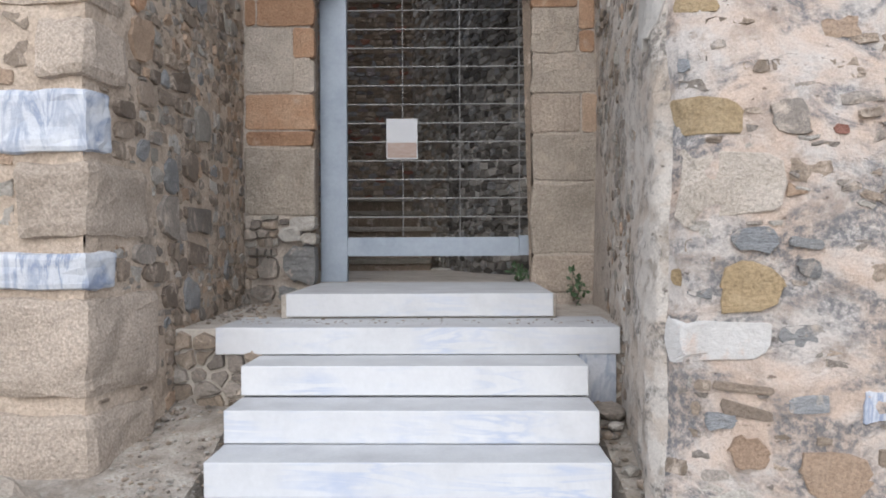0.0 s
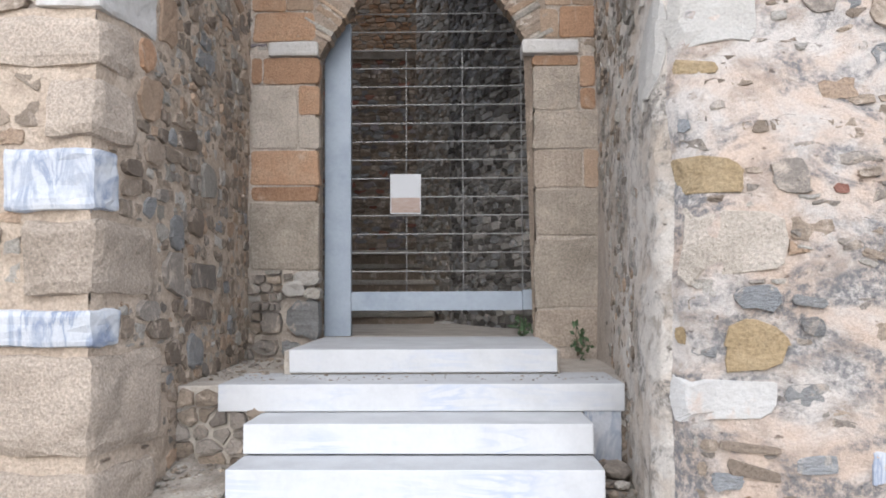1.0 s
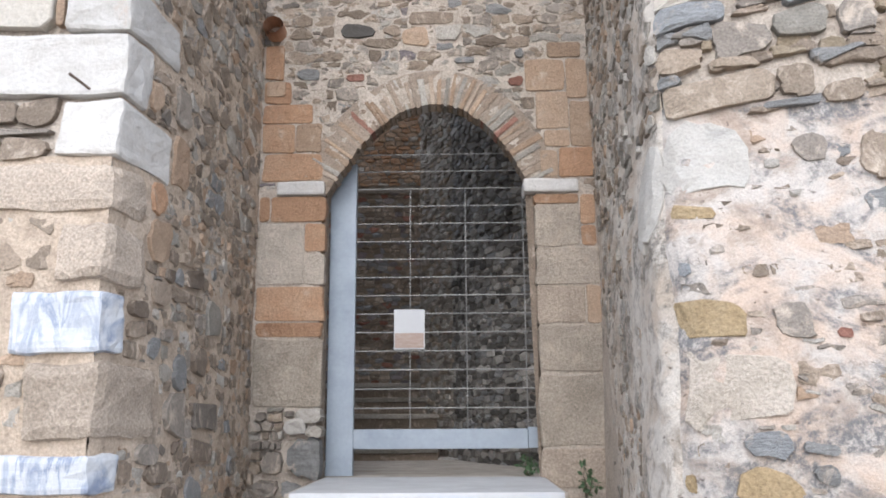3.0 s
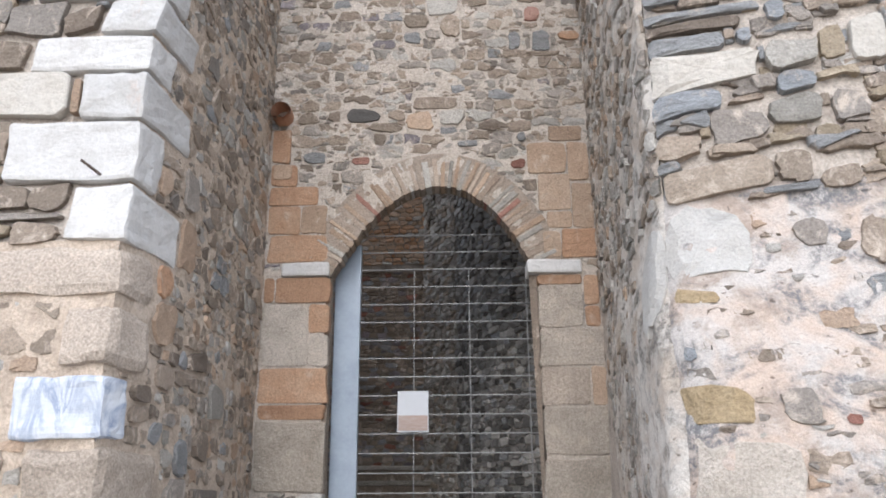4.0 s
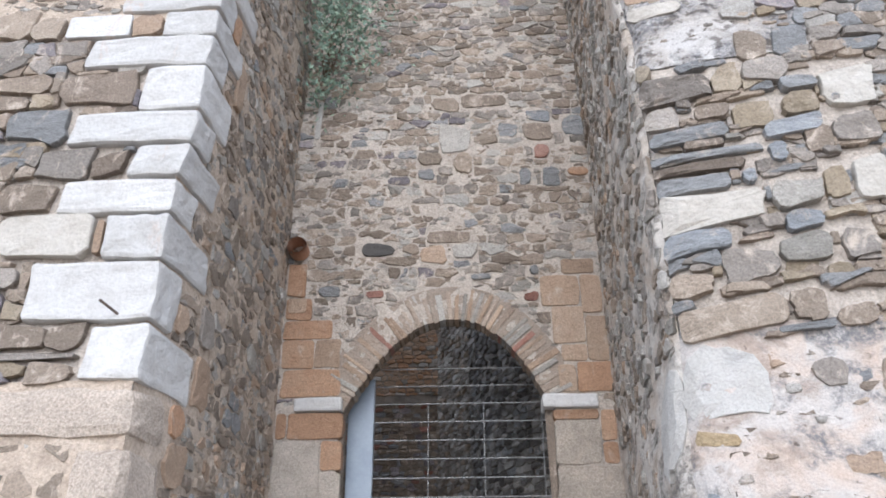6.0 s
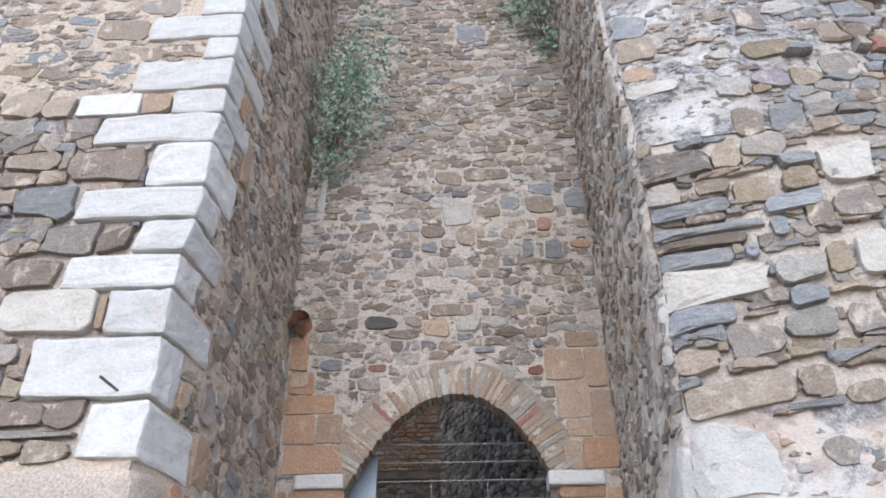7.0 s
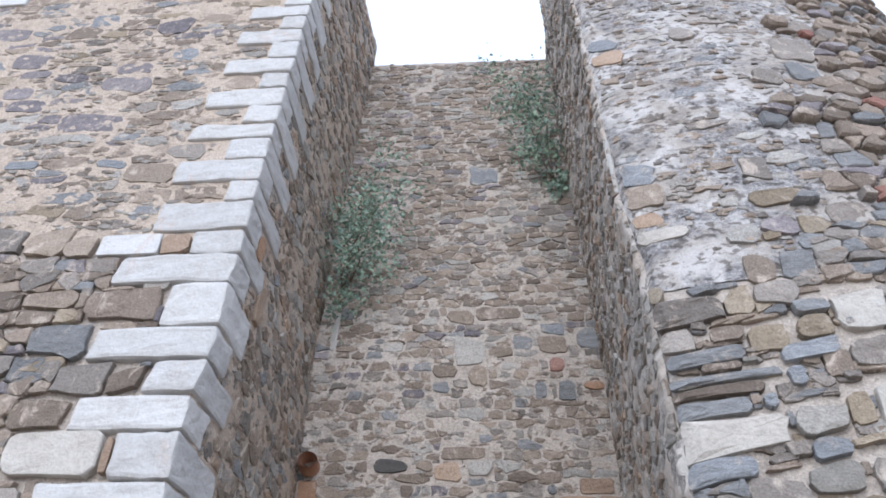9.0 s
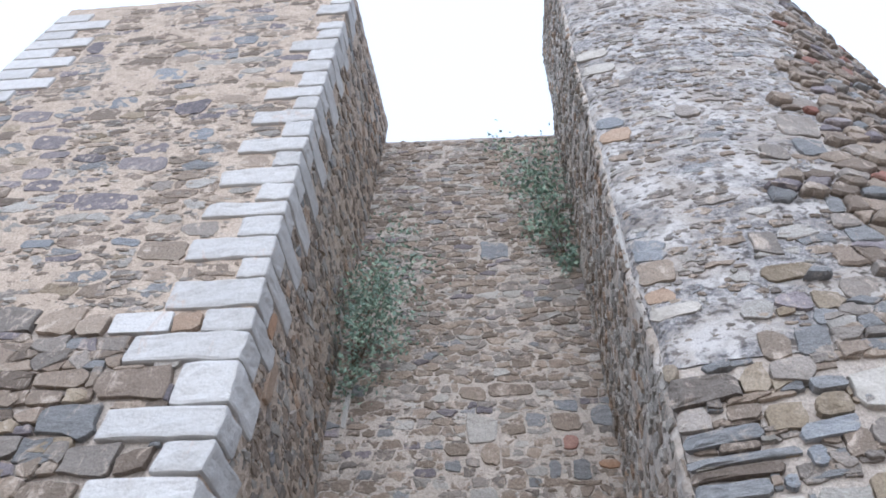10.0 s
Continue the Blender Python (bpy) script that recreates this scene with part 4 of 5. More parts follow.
field_stones(tower_east, right_front, [
    (0.25, 0.49, 1.31, 1.50, 0.0, "stone_ochre"), (0.29, 0.44, 0.71, 0.83, -0.09, "stone_sand"), (0.55, 0.80, 0.61, 0.78, -0.02, "stone_sand"), (0.58, 0.73, 2.80, 2.93, -0.17, "stone_grey"), (0.86, 0.99, 2.70, 2.92, -0.04, "stone_tan")], 0.012, 0.075, 115, blocks_e)
field_stones(tower_east, right_front, [
    (0.19, 0.32, 0.85, 0.91, 0.07, "stone_blue"), (0.26, 0.45, 0.92, 0.97, -0.19, "stone_brown"), (0.15, 0.22, 1.00, 1.04, 0.0, "stone_tan"), (0.23, 0.46, 1.01, 1.04, -0.08, "stone_brown"), (0.0, 0.12, 0.65, 0.71, 0.1, "stone_tan"),
    (0.18, 0.29, 0.65, 0.69, 0.1, "stone_grey"), (0.51, 0.66, 0.92, 0.99, 0.08, "stone_blue"), (0.78, 0.89, 0.90, 1.01, 0.1, "marble_blue"), (0.13, 0.17, 0.90, 0.95, 0.0, "stone_tan"), (0.65, 0.71, 2.00, 2.04, 0.0, "brick_red"),
    (0.75, 0.84, 2.06, 2.10, 0.1, "stone_brown"), (0.02, 0.08, 1.41, 1.48, -0.1, "stone_ochre"), (0.87, 0.98, 2.53, 2.64, 0.0, "stone_slate")], 0.010, 0.014, 125, blocks_e)
# slabs and field stones in the bare courses above
field_stones(tower_east, right_front, [
    (0.0, 0.41, 4.50, 4.68, 0.0, "stone_grey"), (0.0, 0.10, 4.70, 4.84, -0.1, "stone_honey"), (0.41, 0.56, 4.51, 4.69, 0.1, "stone_honey"), (0.58, 0.82, 4.57, 4.72, 0.03, "stone_grey"), (0.96, 1.25, 4.36, 4.60, 0.14, "marble_cream"),
    (0.76, 0.95, 4.49, 4.57, 0.05, "stone_slate"), (0.48, 0.69, 4.25, 4.41, 0.1, "stone_honey"), (0.74, 0.93, 4.30, 4.45, 0.2, "stone_honey"), (0.62, 0.92, 4.17, 4.27, 0.15, "stone_blue"), (0.0, 0.20, 4.32, 4.47, 0.0, "stone_grey"),
    (0.29, 0.47, 4.34, 4.44, 0.0, "stone_tan"), (0.03, 0.44, 4.205, 4.29, 0.05, "stone_slate"), (0.20, 0.41, 4.15, 4.195, 0.04, "stone_brown")], 0.04, 0.03, 140, blocks_e, 0.012, 0.003)
field_stones(tower_east, right_front, [
    (0.01, 0.59, 4.09, 4.14, 0.02, "stone_slate"), (0.62, 0.70, 4.02, 4.14, 0.0, "stone_blue"), (0.81, 0.94, 4.06, 4.22, 0.1, "stone_tan"), (0.96, 1.18, 4.10, 4.28, 0.1, "stone_grey"), (0.01, 0.50, 4.01, 4.07, 0.0, "stone_brown"),
    (0.0, 0.40, 3.885, 3.985, 0.0, "stone_slate"), (0.46, 0.53, 3.90, 3.98, 0.0, "stone_blue"), (0.0, 0.54, 3.66, 3.86, 0.03, "marble_cream"), (0.58, 0.82, 3.71, 3.86, 0.15, "stone_pale"), (0.84, 0.95, 3.76, 3.94, 0.15, "stone_honey"),
    (0.98, 1.16, 3.74, 3.98, 0.12, "marble_cream"), (0.0, 0.34, 3.51, 3.63, 0.04, "stone_blue")], 0.04, 0.03, 160, blocks_e, 0.012, 0.003)
field_stones(tower_east, right_front, [
    (0.28, 0.53, 3.34, 3.52, 0.0, "stone_grey"), (0.61, 0.79, 3.59, 3.69, 0.1, "stone_blue"), (0.55, 0.79, 3.41, 3.55, 0.12, "stone_pale"), (0.73, 0.85, 3.28, 3.40, 0.05, "stone_honey"), (0.84, 1.01, 3.42, 3.57, 0.04, "stone_grey"),
    (0.0, 0.22, 3.27, 3.40, 0.04, "stone_tan"), (0.02, 0.52, 3.03, 3.19, 0.17, "stone_tan"), (0.54, 0.69, 3.10, 3.26, 0.10, "stone_tan"), (0.0, 0.12, 3.20, 3.25, 0.12, "stone_slate"), (0.46, 0.71, 3.05, 3.085, 0.06, "stone_slate"),
    (0.72, 0.90, 3.06, 3.16, 0.15, "stone_tan")], 0.034, 0.04, 180, blocks_e, 0.012, 0.003)
field_stones(tower_east, right_front, [
    (0.77, 0.98, 5.16, 5.30, -0.1, "stone_purple"), (0.79, 1.12, 5.41, 5.56, 0.14, "stone_honey"), (0.83, 1.01, 5.74, 5.98, -0.3, "stone_grey"), (1.21, 1.46, 5.21, 5.40, 0.2, "stone_grey"), (1.00, 1.17, 5.14, 5.29, 0.0, "stone_honey"),
    (0.79, 0.98, 4.77, 4.98, 0.13, "stone_slate"), (0.93, 1.09, 5.00, 5.12, 0.06, "stone_slate"), (0.58, 0.75, 4.76, 4.98, 0.0, "stone_tan"), (0.55, 0.74, 5.10, 5.25, 0.0, "stone_pale"), (0.05, 0.28, 5.83, 6.06, -0.2, "stone_blue"),
    (0.06, 0.30, 5.57, 5.79, 0.0, "stone_tan"), (0.04, 0.23, 5.38, 5.50, 0.0, "stone_sand")], 0.022, 0.045, 500, blocks_e, 0.04)
field_stones(tower_east, right_front, [
    (0.02, 0.36, 5.21, 5.31, 0.06, "marble_cream"), (0.03, 0.28, 7.93, 8.15, -0.3, "stone_blue"), (0.03, 0.32, 7.60, 7.83, 0.0, "stone_sand"), (0.03, 0.37, 9.70, 9.92, -0.1, "marble_cream"), (0.03, 0.38, 9.30, 9.52, -0.1, "marble_cream"),
    (0.73, 0.95, 7.82, 8.06, 0.0, "stone_grey"), (1.53, 1.87, 7.36, 7.78, 0.0, "stone_grey"), (1.53, 1.77, 6.97, 7.28, 0.05, "stone_slate"), (1.23, 1.43, 6.94, 7.18, -0.2, "stone_grey")], 0.020, 0.05, 520, blocks_e, 0.03)
dressed("plaster_patch", right_front, 0.0, 0.40, 2.66, 3.02, M["plaster_white"], tower_east, 0.012, 0.10, 140, 0.03, "white cement patch", wild=0.3)
blocks_e.append((0.0, 0.40, 2.66, 3.02))
dressed("plaster_patch", right_flank, 0.0, 0.42, 2.50, 2.98, M["plaster_white"], tower_east, 0.012, 0.14, 141, 0.03, "white cement patch", skew=-0.15, wild=0.3)
dressed("plaster_patch", right_flank, 0.0, 0.05, 5.85, 6.50, M["plaster_white"], tower_east, 0.015, 0.02, 150, 0.008, "white lime edge")
E_MIX = [("stone_tan", 6), ("stone_grey", 4), ("stone_slate", 2.2), ("stone_honey", 1.0), ("stone_brown", 1.5), ("stone_pale", 1)]
rubble(tower_east, right_front, (0.0, 4.5, -0.1, 3.05), (0.18, 0.08), 31, [("stone_tan", 4), ("stone_grey", 3), ("stone_slate", 1.5), ("stone_sand", 2), ("stone_pale", 3)], 0.02, (-0.004, 0.008), blocks_e,
       near=(0.0, 1.2, 0.4, 3.05), density=0.13)
rubble(tower_east, right_courses, (0.0, 4.5, 3.05, 5.3), (0.19, 0.075), 32, E_MIX, 0.006, (0.0, 0.04), blocks_e, near=(0.0, 1.9, 3.05, 5.3), density=0.95, keep=lambda u, z: z < 4.75 or u > 0.6)


def bare(u, z):
    """Where the upper plaster has fallen off the round tower."""
    return u > 1.0 + 0.30 * (z - 5.0) + 0.5 * noise.noise(Vector((u, z, 4)) * 1.5)


rubble(tower_east, right_courses, (0.0, 3.4, 5.3, TOP_R - 0.4), (0.24, 0.10), 33, [("stone_tan", 3), ("stone_grey", 4), ("stone_slate", 1.6), ("stone_pale", 3)], 0.022, (-0.004, 0.012), blocks_e,
       near=(0.0, 1.5, 5.3, 10.0), density=0.32, keep=lambda u, z: not bare(u, z))
rubble(tower_east, right_courses, (0.5, 5.6, 5.3, TOP_R - 0.5), (0.21, 0.13), 34, [("stone_tan", 4), ("stone_brown", 5), ("stone_grey", 3), ("stone_slate", 1.5), ("stone_purple", 1), ("brick_red", 0.5)], 0.010, (0.02, 0.085), blocks_e,
       near=(0.5, 3.0, 5.3, 9.0), density=0.95, keep=bare, edge=0.80)
FL = [("stone_tan", 4), ("stone_grey", 2), ("stone_sand", 1), ("stone_pale", 7)]
rubble(tower_east, right_flank, (0.02, 2.7, 0.3, 3.05), (0.15, 0.09), 35, FL, 0.022, (-0.006, 0.012), (), near=(0.3, 2.7, 0.8, 3.05), density=0.34, flip=True, keep=lambda u, z: u > 0.7 + 0.3 * noise.noise(Vector((u, z, 9)) * 2))
rubble(tower_east, right_flank, (0.0, 2.7, 3.05, TOP_R - 0.1), (0.15, 0.08), 36, FL, 0.014, (-0.002, 0.022), (), near=(0.0, 2.7, 3.05, 5.0), density=0.7, flip=True)

# small chips that pack the joints
CHIP = [("stone_tan", 4), ("stone_grey", 4), ("stone_brown", 2), ("stone_pale", 3)]
rubble(wall_north, back_wall, (-1.66, 1.08, 1.3, TOP_B - 0.05), (0.075, 0.036), 71, CHIP, 0.006, (-0.004, 0.006), gate_blocks, density=0.42, keep=near_arch, name="chip", small=0.012)
rubble(tower_west, left_flank, (0.0, 2.3, 0.6, 8.0), (0.07, 0.045), 72, CHIP, 0.006, (-0.004, 0.008), quoin_blocks_flank, density=0.40, name="chip", small=0.012)
rubble(tower_west, left_front, (0.0, 2.6, 2.7, 5.6), (0.19, 0.085), 77, MIX_W, 0.004, (-0.006, 0.022), quoin_blocks_front, density=0.95, name="chip", small=0.015, flip=True)
rubble(tower_west, left_front, (0.0, 2.6, 5.6, 9.0), (0.09, 0.04), 73, CHIP, 0.006, (-0.002, 0.008), quoin_blocks_front, density=0.40, name="chip", small=0.012, flip=True)
rubble(tower_east, right_front, (0.05, 2.4, 0.6, 3.0), (0.08, 0.035), 74, CHIP, 0.008, (-0.004, 0.005), blocks_e, density=0.16, name="chip", small=0.012)
rubble(tower_east, right_courses, (0.0, 2.4, 3.0, 5.0), (0.17, 0.055), 78, E_MIX, 0.004, (0.0, 0.026), blocks_e, density=0.95, name="chip", small=0.012, keep=lambda u, z: z < 4.75 or u > 0.6)
rubble(tower_east, right_front, (0.05, 2.4, 5.0, 6.0), (0.08, 0.035), 79, CHIP, 0.008, (-0.004, 0.008), blocks_e, density=0.3, name="chip", small=0.012)
rubble(tower_east, right_front, (0.05, 3.0, 6.0, 11.0), (0.09, 0.045), 75, CHIP, 0.008, (-0.004, 0.009), blocks_e, density=0.28, name="chip", small=0.012)
rubble(tower_east, right_flank, (0.0, 2.7, 0.8, 9.0), (0.075, 0.05), 76, CHIP, 0.008, (-0.006, 0.006), (), density=0.14, name="chip", small=0.012, flip=True, keep=lambda u, z: z > 3 or u > 0.8)

# ---- stairs ----
STEPS = [(4.95, 1.27, -1.06, 0.58, 0.142), (4.46, 1.115, -1.35, 0.89, 0.15), (4.08, 0.96, -1.105, 0.655, 0.15), (3.77, 0.80, -1.105, 0.655, 0.155), (3.465, 0.64, -1.105, 0.655, 0.155),
         (3.16, 0.48, -1.105, 0.655, 0.155), (2.86, 0.32, -1.105, 0.655, 0.155), (2.56, 0.16, -1.105, 0.655, 0.155)]
staircase = thing("staircase", "white marble steps up to the gateway", "stairs", kind="structure")
for k, (y, z, x0, x1, h) in enumerate(STEPS):
    deep = 1.3 if k == 0 else 0.62 if k == 1 else 0.42
    bm = box_mesh(x0, x1, y, y + deep, z - h, z, 0.006, 0.002, k, 1)
    bm.verts.index_update()
    bm.normal_update()
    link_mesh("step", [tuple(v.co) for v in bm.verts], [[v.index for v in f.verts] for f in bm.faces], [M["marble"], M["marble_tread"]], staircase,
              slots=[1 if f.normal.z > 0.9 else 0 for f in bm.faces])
    bm.free()
part("stair_base", box_mesh(-1.09, 0.64, 2.68, 4.5, -0.2, 0.02, 0.01), M["mortar_grey"], staircase)
part("stair_base", box_mesh(-1.08, 0.63, 3.25, 4.5, -0.1, 0.32, 0.01), M["mortar_grey"], staircase)
part("stair_base", box_mesh(-1.08, 0.63, 3.84, 4.49, 0.325, 0.645, 0.01), M["mortar_grey"], staircase)
part("landing", box_mesh(-1.62, 1.02, 4.50, 6.3, 0.3, 1.105, 0.01, 0.01, 3, 3), M["dust_floor"], staircase)
part("threshold", box_mesh(-1.10, 0.60, 4.99, 7.6, 1.0, 1.262, 0.01, 0.004, 3, 3), M["dust_floor"], staircase)
part("side_slab", box_mesh(0.665, 0.87, 4.47, 4.498, 0.55, 0.988, 0.006), M["marble_blue"], staircase, "upright grey marble slab")



def landing_face(u, z):
    return Vector((u, 4.50, z)), Vector((0, -1, 0))


rubble(staircase, landing_face, (-1.66, -1.08, 0.55, 1.095), (0.12, 0.09), 51, [("stone_grey", 3), ("stone_tan", 3), ("stone_brown", 2)], 0.010, (0.01, 0.04), near=(-1.7, -1.0, 0.5, 1.1))
rubble(staircase, landing_face, (0.86, 1.05, 0.55, 1.09), (0.13, 0.12), 52, [("stone_grey", 3), ("stone_tan", 3)], 0.010, (0.0, 0.02), near=(0.8, 1.1, 0.5, 1.1))


def scatter(name, label, count, box, height, sizes, mats, seed):
    """Loose stones lying on the ground, joined."""
    rng = random.Random(seed)
    verts, faces, slots = [], [], []
    for _ in range(count):
        x, y = rng.uniform(box[0], box[1]), rng.uniform(box[2], box[3])
        r = sizes[0] + (sizes[1] - sizes[0]) * rng.random() ** 3
        base = Vector((x, y, height(x, y)))
        bm = bmesh.new()
        bmesh.ops.create_icosphere(bm, subdivisions=1, radius=r)
        sq = (rng.uniform(0.7, 1.3), rng.uniform(0.7, 1.3), rng.uniform(0.35, 0.7))
        o = len(verts)
        for v in bm.verts:
            q = Vector((v.co.x * sq[0], v.co.y * sq[1], v.co.z * sq[2]))
            verts.append(base + q * (1 + 0.35 * noise.noise(v.co / r * 1.3 + base * 9)))
        bm.verts.index_update()
        mi = rng.randrange(len(mats))
        for f in bm.faces:
            faces.append([v.index + o for v in f.verts])
            slots.append(mi)
        bm.free()
    ob = link_mesh(name, verts, faces, [M[m] for m in mats], None, slots=slots)
    return tagged(ob, label, "loose stone", kind="stuff")


scatter("gravel", "loose grey stone chips beside the marble steps", 900, (-1.62, -1.13, 2.6, 4.45), lambda x, y: ground_z(x, y) + 0.001, (0.004, 0.022), ("stone_grey", "stone_pale", "stone_tan"), 61)
scatter("gravel", "loose grey stone chips beside the marble steps", 200, (0.68, 0.98, 2.6, 4.45), lambda x, y: ground_z(x, y) + 0.005, (0.008, 0.045), ("stone_grey", "stone_pale", "stone_tan"), 62)
scatter("gravel", "crumbs of stone and dry leaves on the landing", 160, (-1.55, 0.98, 4.62, 4.93), lambda x, y: 1.115, (0.004, 0.014), ("stone_brown", "stone_tan"), 63)
scatter("gravel", "crumbs of stone on the dusty landing", 120, (-1.58, -1.1, 4.9, 6.1), lambda x, y: 1.112, (0.006, 0.03), ("stone_grey", "stone_tan"), 64)
rock = thing("rock", "rough grey boulder at the foot of the tower", "rock", at=(-1.85, 2.95, 0.5))
bm = bmesh.new()
bmesh.ops.create_icosphere(bm, subdivisions=3, radius=0.26)
for v in bm.verts:
    q = Vector((v.co.x * 1.0, v.co.y * 0.9, v.co.z * 0.85))
    v.co = Vector((-1.90, 3.15, 0.45)) + q * (1 + 0.25 * noise.noise(q * 7) + 0.12 * noise.noise(q * 19))
part("stone_body", bm, M["granite_grey"], rock)
rock2 = thing("rock", "small flat grey stone beside the steps", "rock", at=(0.80, 4.3, 0.7))
bm = bmesh.new()
bmesh.ops.create_icosphere(bm, subdivisions=2, radius=0.085)
for v in bm.verts:
    q = Vector((v.co.x * 1.1, v.co.y, v.co.z * 0.6))
    v.co = Vector((0.80, 4.28, 0.69)) + q * (1 + 0.3 * noise.noise(q * 14))
part("stone_body", bm, M["stone_grey"], rock2)

# ---- gate ----
GY = 6.50
gate = thing("metal_gate", "grey steel gate with thin horizontal rods, closed", "gate", at=(-0.2, GY, FLOOR))
part("post", box_mesh(-1.10, -0.887, GY - 0.03, GY + 0.03, 1.263, 3.80, 0.004), M["galvanised"], gate, "wide grey steel post plate")
rail = part("bottom_rail", box_mesh(-0.886, 0.487, GY - 0.025, GY + 0.025, 1.466, 1.618, 0.004), M["galvanised"], gate)
part("end_plate", box_mesh(0.489, 0.64, GY - 0.03, GY + 0.02, 1.47, 1.63, 0.004), M["galvanised"], rail)
for i in range(16):
    z = 1.63 + 0.1505 * i
    if i == 0:
        continue
    bm = bmesh.new()
    rod(bm, (-0.90, GY, z), (0.60, GY, z), 0.0052)
    part("rod", bm, M["rod_steel"], gate)
for x, top in ((-0.441, 4.0), (0.017, 4.0), (0.493, 3.6)):
    bm = bmesh.new()
    rod(bm, (x, GY + 0.012, 1.60), (x, GY + 0.012, 3.6), 0.005)
    part("upright", bm, M["rod_steel"], gate)
notice = thing("notice", "white paper notice with a pale printed picture", "sign", at=(-0.45, GY - 0.02, 2.4))
page = part("sheet", box_mesh(-0.57, -0.322, GY - 0.016, GY - 0.012, 2.244, 2.567), M["paper"], notice)
part("print", box_mesh(-0.563, -0.329, GY - 0.0205, GY - 0.0165, 2.255, 2.375), M["paper_print"], page, "faded reddish print")

# ---- beyond the gate ----
yard = thing("yard", "dim stone yard behind the gate", "yard", kind="structure")
part("yard_floor", box_mesh(-6, 6, 7.6, 16, 0.9, 1.255, 0.0, 0.006, 5, 12), M["dust_floor"], yard)


def inner_right(u, z):
    a, b = Vector((1.5, 6.9, z)), Vector((-0.12, 9.1, z))
    t = u / 2.84
    n = Vector((-(b.y - a.y), (b.x - a.x), 0)).normalized()
    return a + (b - a) * t + n * 0.25 * sin(pi * min(1, max(0, t))), n


def inner_right2(u, z):
    return Vector((-0.12 - u * 0.456, 9.1 + u * 0.89, z)), Vector((-0.89, -0.456, 0)).normalized()


# Lower back wall: browner, darker stones carry the shade low in the yard.
def inner_back(u, z):
    return Vector((u, 11.3, z)), Vector((0, -1, 0))


def inner_high(u, z):
    """The upper part of the yard's back wall, from 4.9 m up; its daylight is put into paler stones."""
    return Vector((u, 11.26, z + 3.8)), Vector((0, -1, 0))


# Unseen closing wall, added far out so more sky light reaches the yard.
def inner_left(u, z):
    return Vector((-4.5 - 0.02 * u, 6.9 + u, z)), Vector((1, 0, 0))


# Dark stones right, pale on the turned side: shading put into the mix.
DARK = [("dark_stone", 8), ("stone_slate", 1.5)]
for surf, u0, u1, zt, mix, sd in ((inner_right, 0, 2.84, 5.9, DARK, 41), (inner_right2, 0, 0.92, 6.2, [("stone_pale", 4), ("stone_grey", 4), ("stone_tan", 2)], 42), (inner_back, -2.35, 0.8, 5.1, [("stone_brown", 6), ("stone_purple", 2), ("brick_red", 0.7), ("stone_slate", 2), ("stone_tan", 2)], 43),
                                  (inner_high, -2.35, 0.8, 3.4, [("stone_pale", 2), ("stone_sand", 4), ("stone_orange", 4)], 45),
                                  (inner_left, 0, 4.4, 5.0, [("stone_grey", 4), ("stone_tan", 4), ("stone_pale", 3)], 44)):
    sheet("mortar", surf, -4.6 if surf in (inner_back, inner_high) else u0, u1, 1.1, zt, 0.08, M["mortar_shaded"], yard, 0.015, sd)
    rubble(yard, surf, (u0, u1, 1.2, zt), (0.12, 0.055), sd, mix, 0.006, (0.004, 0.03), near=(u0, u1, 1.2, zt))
# Pale treads over brown risers: lit nosings and shaded risers put into colour.
for k in range(5):
    y, z = 8.9 + 0.26 * k, 1.2 + 0.185 * (k + 1)
    part("yard_riser", box_mesh(-2.15, -0.30, y + 0.05, 11.3, z - 0.19, z - 0.055, 0.01, 0.008, k, 2), M["stone_brown"], yard)
    part("yard_step", box_mesh(-2.15, -0.30, y, 11.3, z - 0.055, z, 0.012, 0.010, k + 9, 3), M["stone_pale"], yard)
part("sill", box_mesh(-0.62, 0.12, 9.0, 9.35, 1.2, 1.275, 0.006), M["marble_old"], yard, "pale marble sill in the yard floor")
# ---- small things ----


def leafy(name, label, root, stems, leaf, mat, seed, size=0.07, per=36, spread=0.24):
    rng = random.Random(seed)
    ob = thing(name, label, "plant", at=root)
    root = Vector(root)
    lv, lf = [], []
    for tip, sag in stems:
        tip = Vector(tip)
        prev = root
        bm = bmesh.new()
        for i in range(1, 8):
            t = i / 7
            p = root.lerp(tip, t) + Vector((0, -sag * sin(pi * t) - 0.02, 0)) + Vector((rng.uniform(-1, 1), rng.uniform(-0.6, 0.4), rng.uniform(-1, 1))) * min(0.05, spread * 0.2)
            rod(bm, prev, p, 0.008 * (1.15 - t), 5)
            if i > 1:
                for _ in range(per):
                    c = p + Vector((rng.gauss(0, 0.5) * spread, rng.gauss(-0.03, 0.07), rng.gauss(0, 0.55) * spread))
                    d = Vector((rng.gauss(0, 1), rng.gauss(-0.4, 0.8), rng.gauss(0.1, 0.8))).normalized()
                    s = d.cross(Vector((rng.gauss(0, 1), rng.gauss(0, 1), rng.gauss(0, 1)))).normalized()
                    n = d.cross(s)
                    ln = size * rng.uniform(0.6, 1.3)
                    o = len(lv)
                    lv += [c, c + d * ln * 0.5 + s * ln * 0.26 + n * ln * 0.1, c + d * ln, c + d * ln * 0.5 - s * ln * 0.26 + n * ln * 0.1]
                    lf += [(o, o + 1, o + 2), (o, o + 2, o + 3)]
            prev = p
        part("stem", bm, M["twig"], ob)
    tagged(link_mesh("foliage", lv, lf, [mat], ob), kind="stuff")


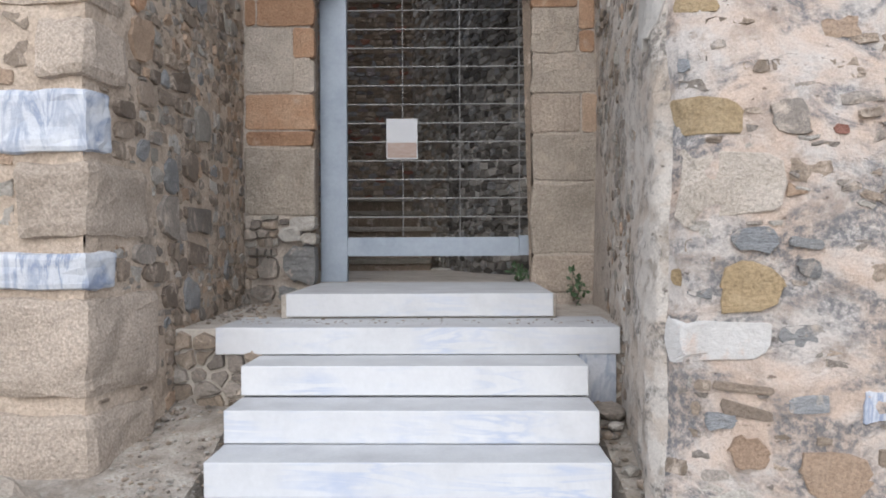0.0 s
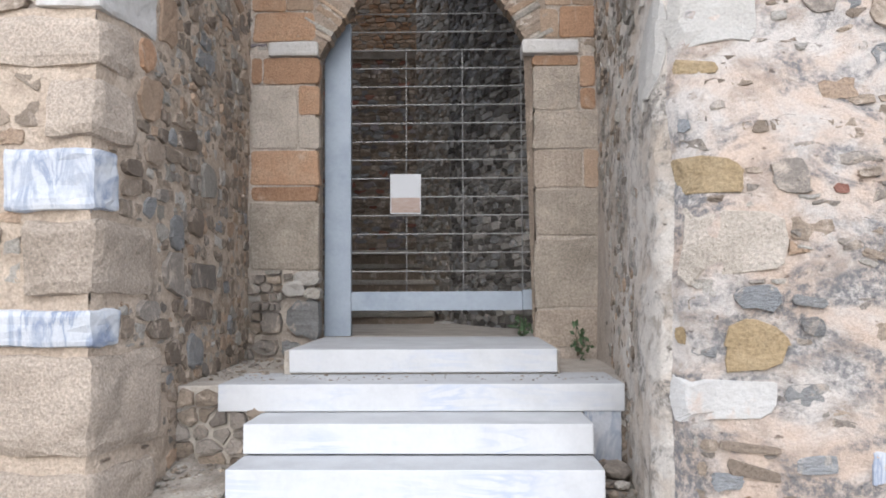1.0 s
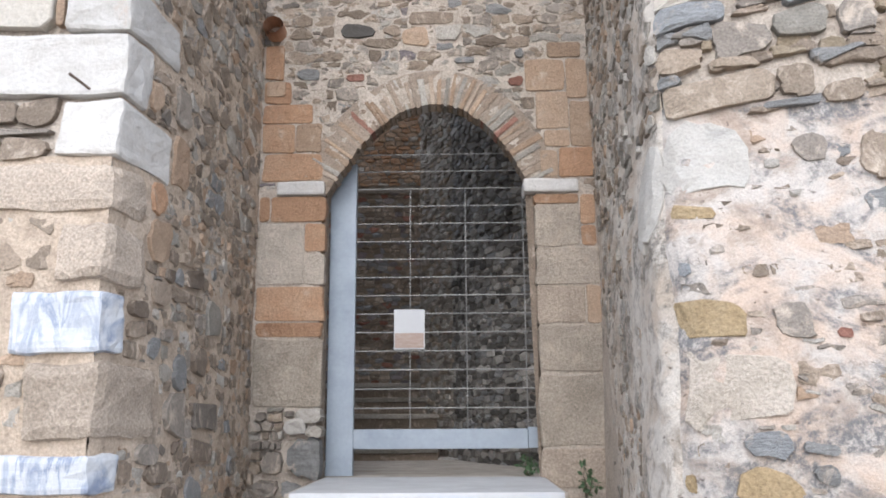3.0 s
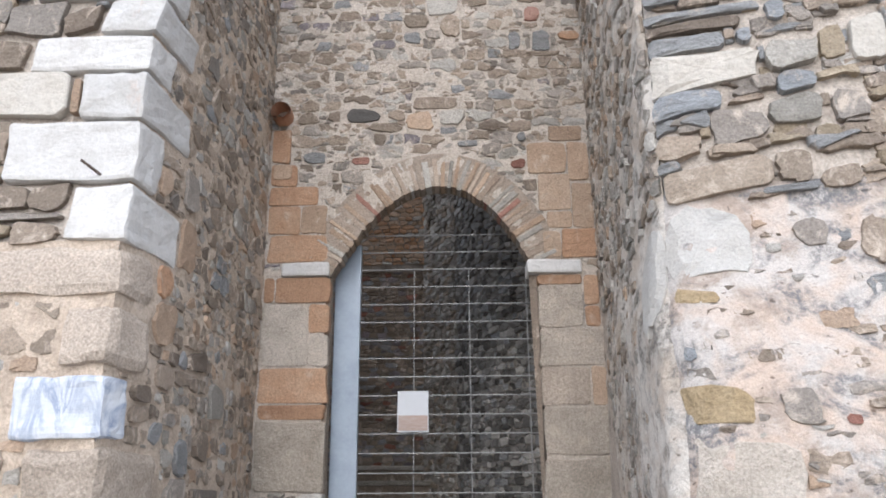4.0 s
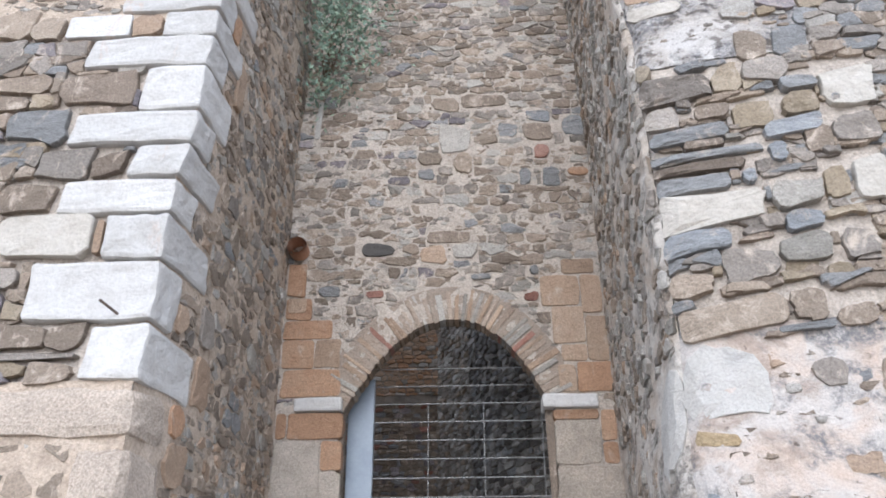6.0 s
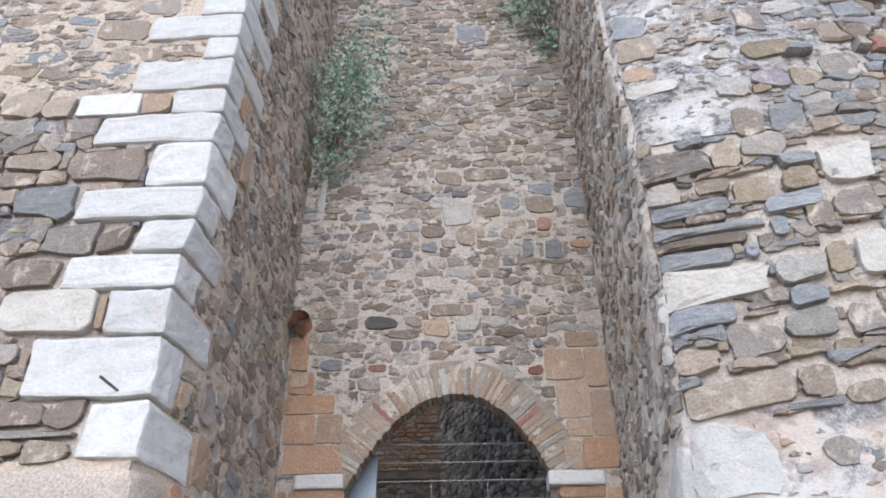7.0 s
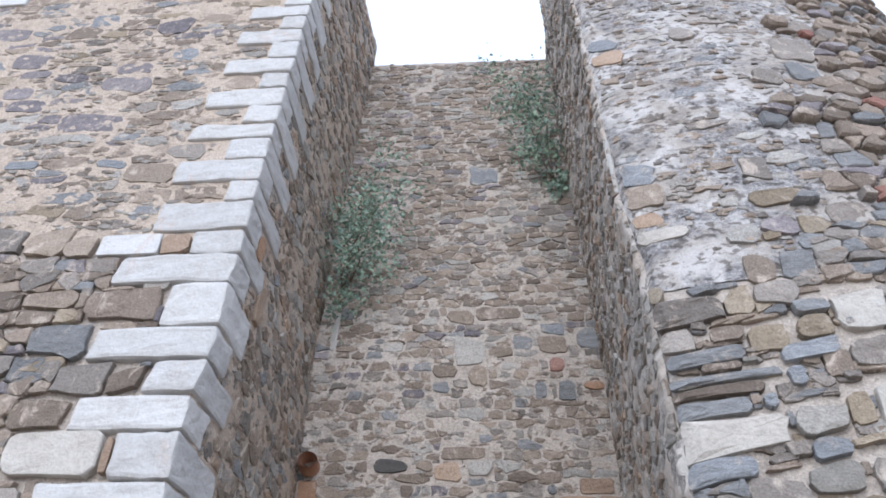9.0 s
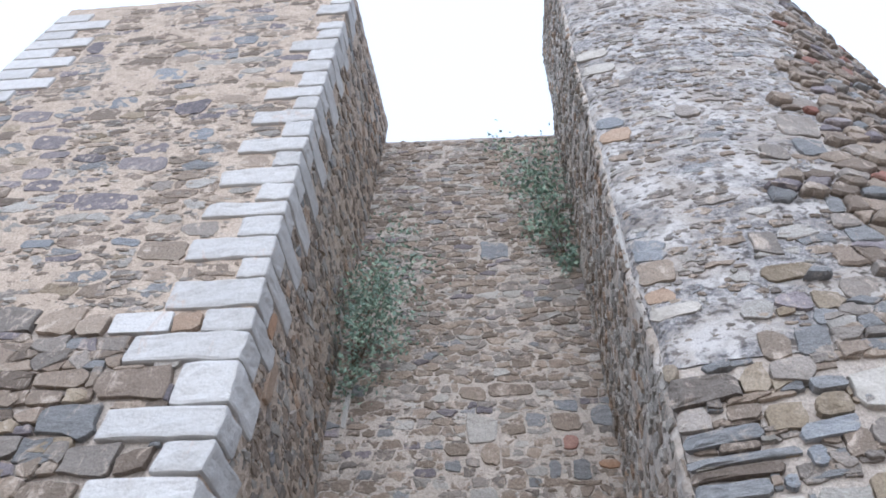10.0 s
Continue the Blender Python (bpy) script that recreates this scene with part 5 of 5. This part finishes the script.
leafy("shrub", "grey-green bush rooted in the curtain wall", (-1.46, 6.26, 6.75),
      [((-1.10, 6.4, 8.9), 0.30), ((-1.35, 6.4, 8.3), 0.30), ((-0.86, 6.3, 8.2), 0.32), ((-1.10, 6.3, 8.0), 0.35), ((-1.30, 6.2, 7.6), 0.25), ((-0.92, 6.2, 7.5), 0.3), ((-1.0, 6.2, 7.1), 0.2), ((-1.40, 6.18, 6.5), 0.04)],
      None, M["leaf"], 5, 0.058, 36, 0.27)
leafy("shrub", "grey-green bush trailing from the top of the curtain wall", (0.85, 6.75, 8.6),
      [((0.15, 7.05, 11.3), 0.25), ((0.75, 7.0, 11.2), 0.2), ((0.30, 6.9, 10.2), 0.3), ((0.86, 6.7, 8.4), 0.1), ((0.6, 6.9, 10.5), 0.3), ((0.45, 6.9, 9.2), 0.3)], None, M["leaf"], 6)
leafy("weed", "small green weed beside the gate jamb", (0.86, 6.05, 1.14), [((0.84, 6.02, 1.36), 0.02), ((0.90, 6.02, 1.27), 0.03)], None, M["leaf_weed"], 7, 0.055, 4, 0.05)
scatter("coping_stones", "rough stones along the curtain wall top", 70, (-1.6, 0.95, 7.25, 7.6), lambda x, y: TOP_B - 0.01, (0.04, 0.11), ("stone_tan", "stone_grey"), 66)
leafy("weed", "small green weed beneath the steel gate", (0.47, 6.42, 1.27), [((0.45, 6.40, 1.40), 0.02), ((0.52, 6.40, 1.36), 0.02)], None, M["leaf_weed"], 8, 0.05, 4, 0.05)
iron = thing("iron_spike", "short rusty iron spike stuck in the quoins", "spike", at=(-2.05, 3.9, 3.39))
bm = bmesh.new()
rod(bm, (-1.90, 4.0, 3.37), (-2.02, 3.80, 3.45), 0.008)
part("shaft", bm, M["rust"], iron)
spout = thing("clay_pipe", "broken terracotta pipe end in the wall corner", "pipe", at=(-1.55, 6.1, 4.85))
bm = bmesh.new()
for r0, r1, y0, y1 in ((0.085, 0.085, 6.04, 6.30), (0.062, 0.062, 6.04, 6.30)):
    rings = [[bm.verts.new((-1.54 + r0 * cos(2 * pi * i / 16), y, 4.86 + r0 * sin(2 * pi * i / 16))) for i in range(16)] for y in (y0, y1)]
    for i in range(16):
        bm.faces.new((rings[0][i], rings[0][(i + 1) % 16], rings[1][(i + 1) % 16], rings[1][i]))
part("pipe", bm, M["terracotta"], spout)
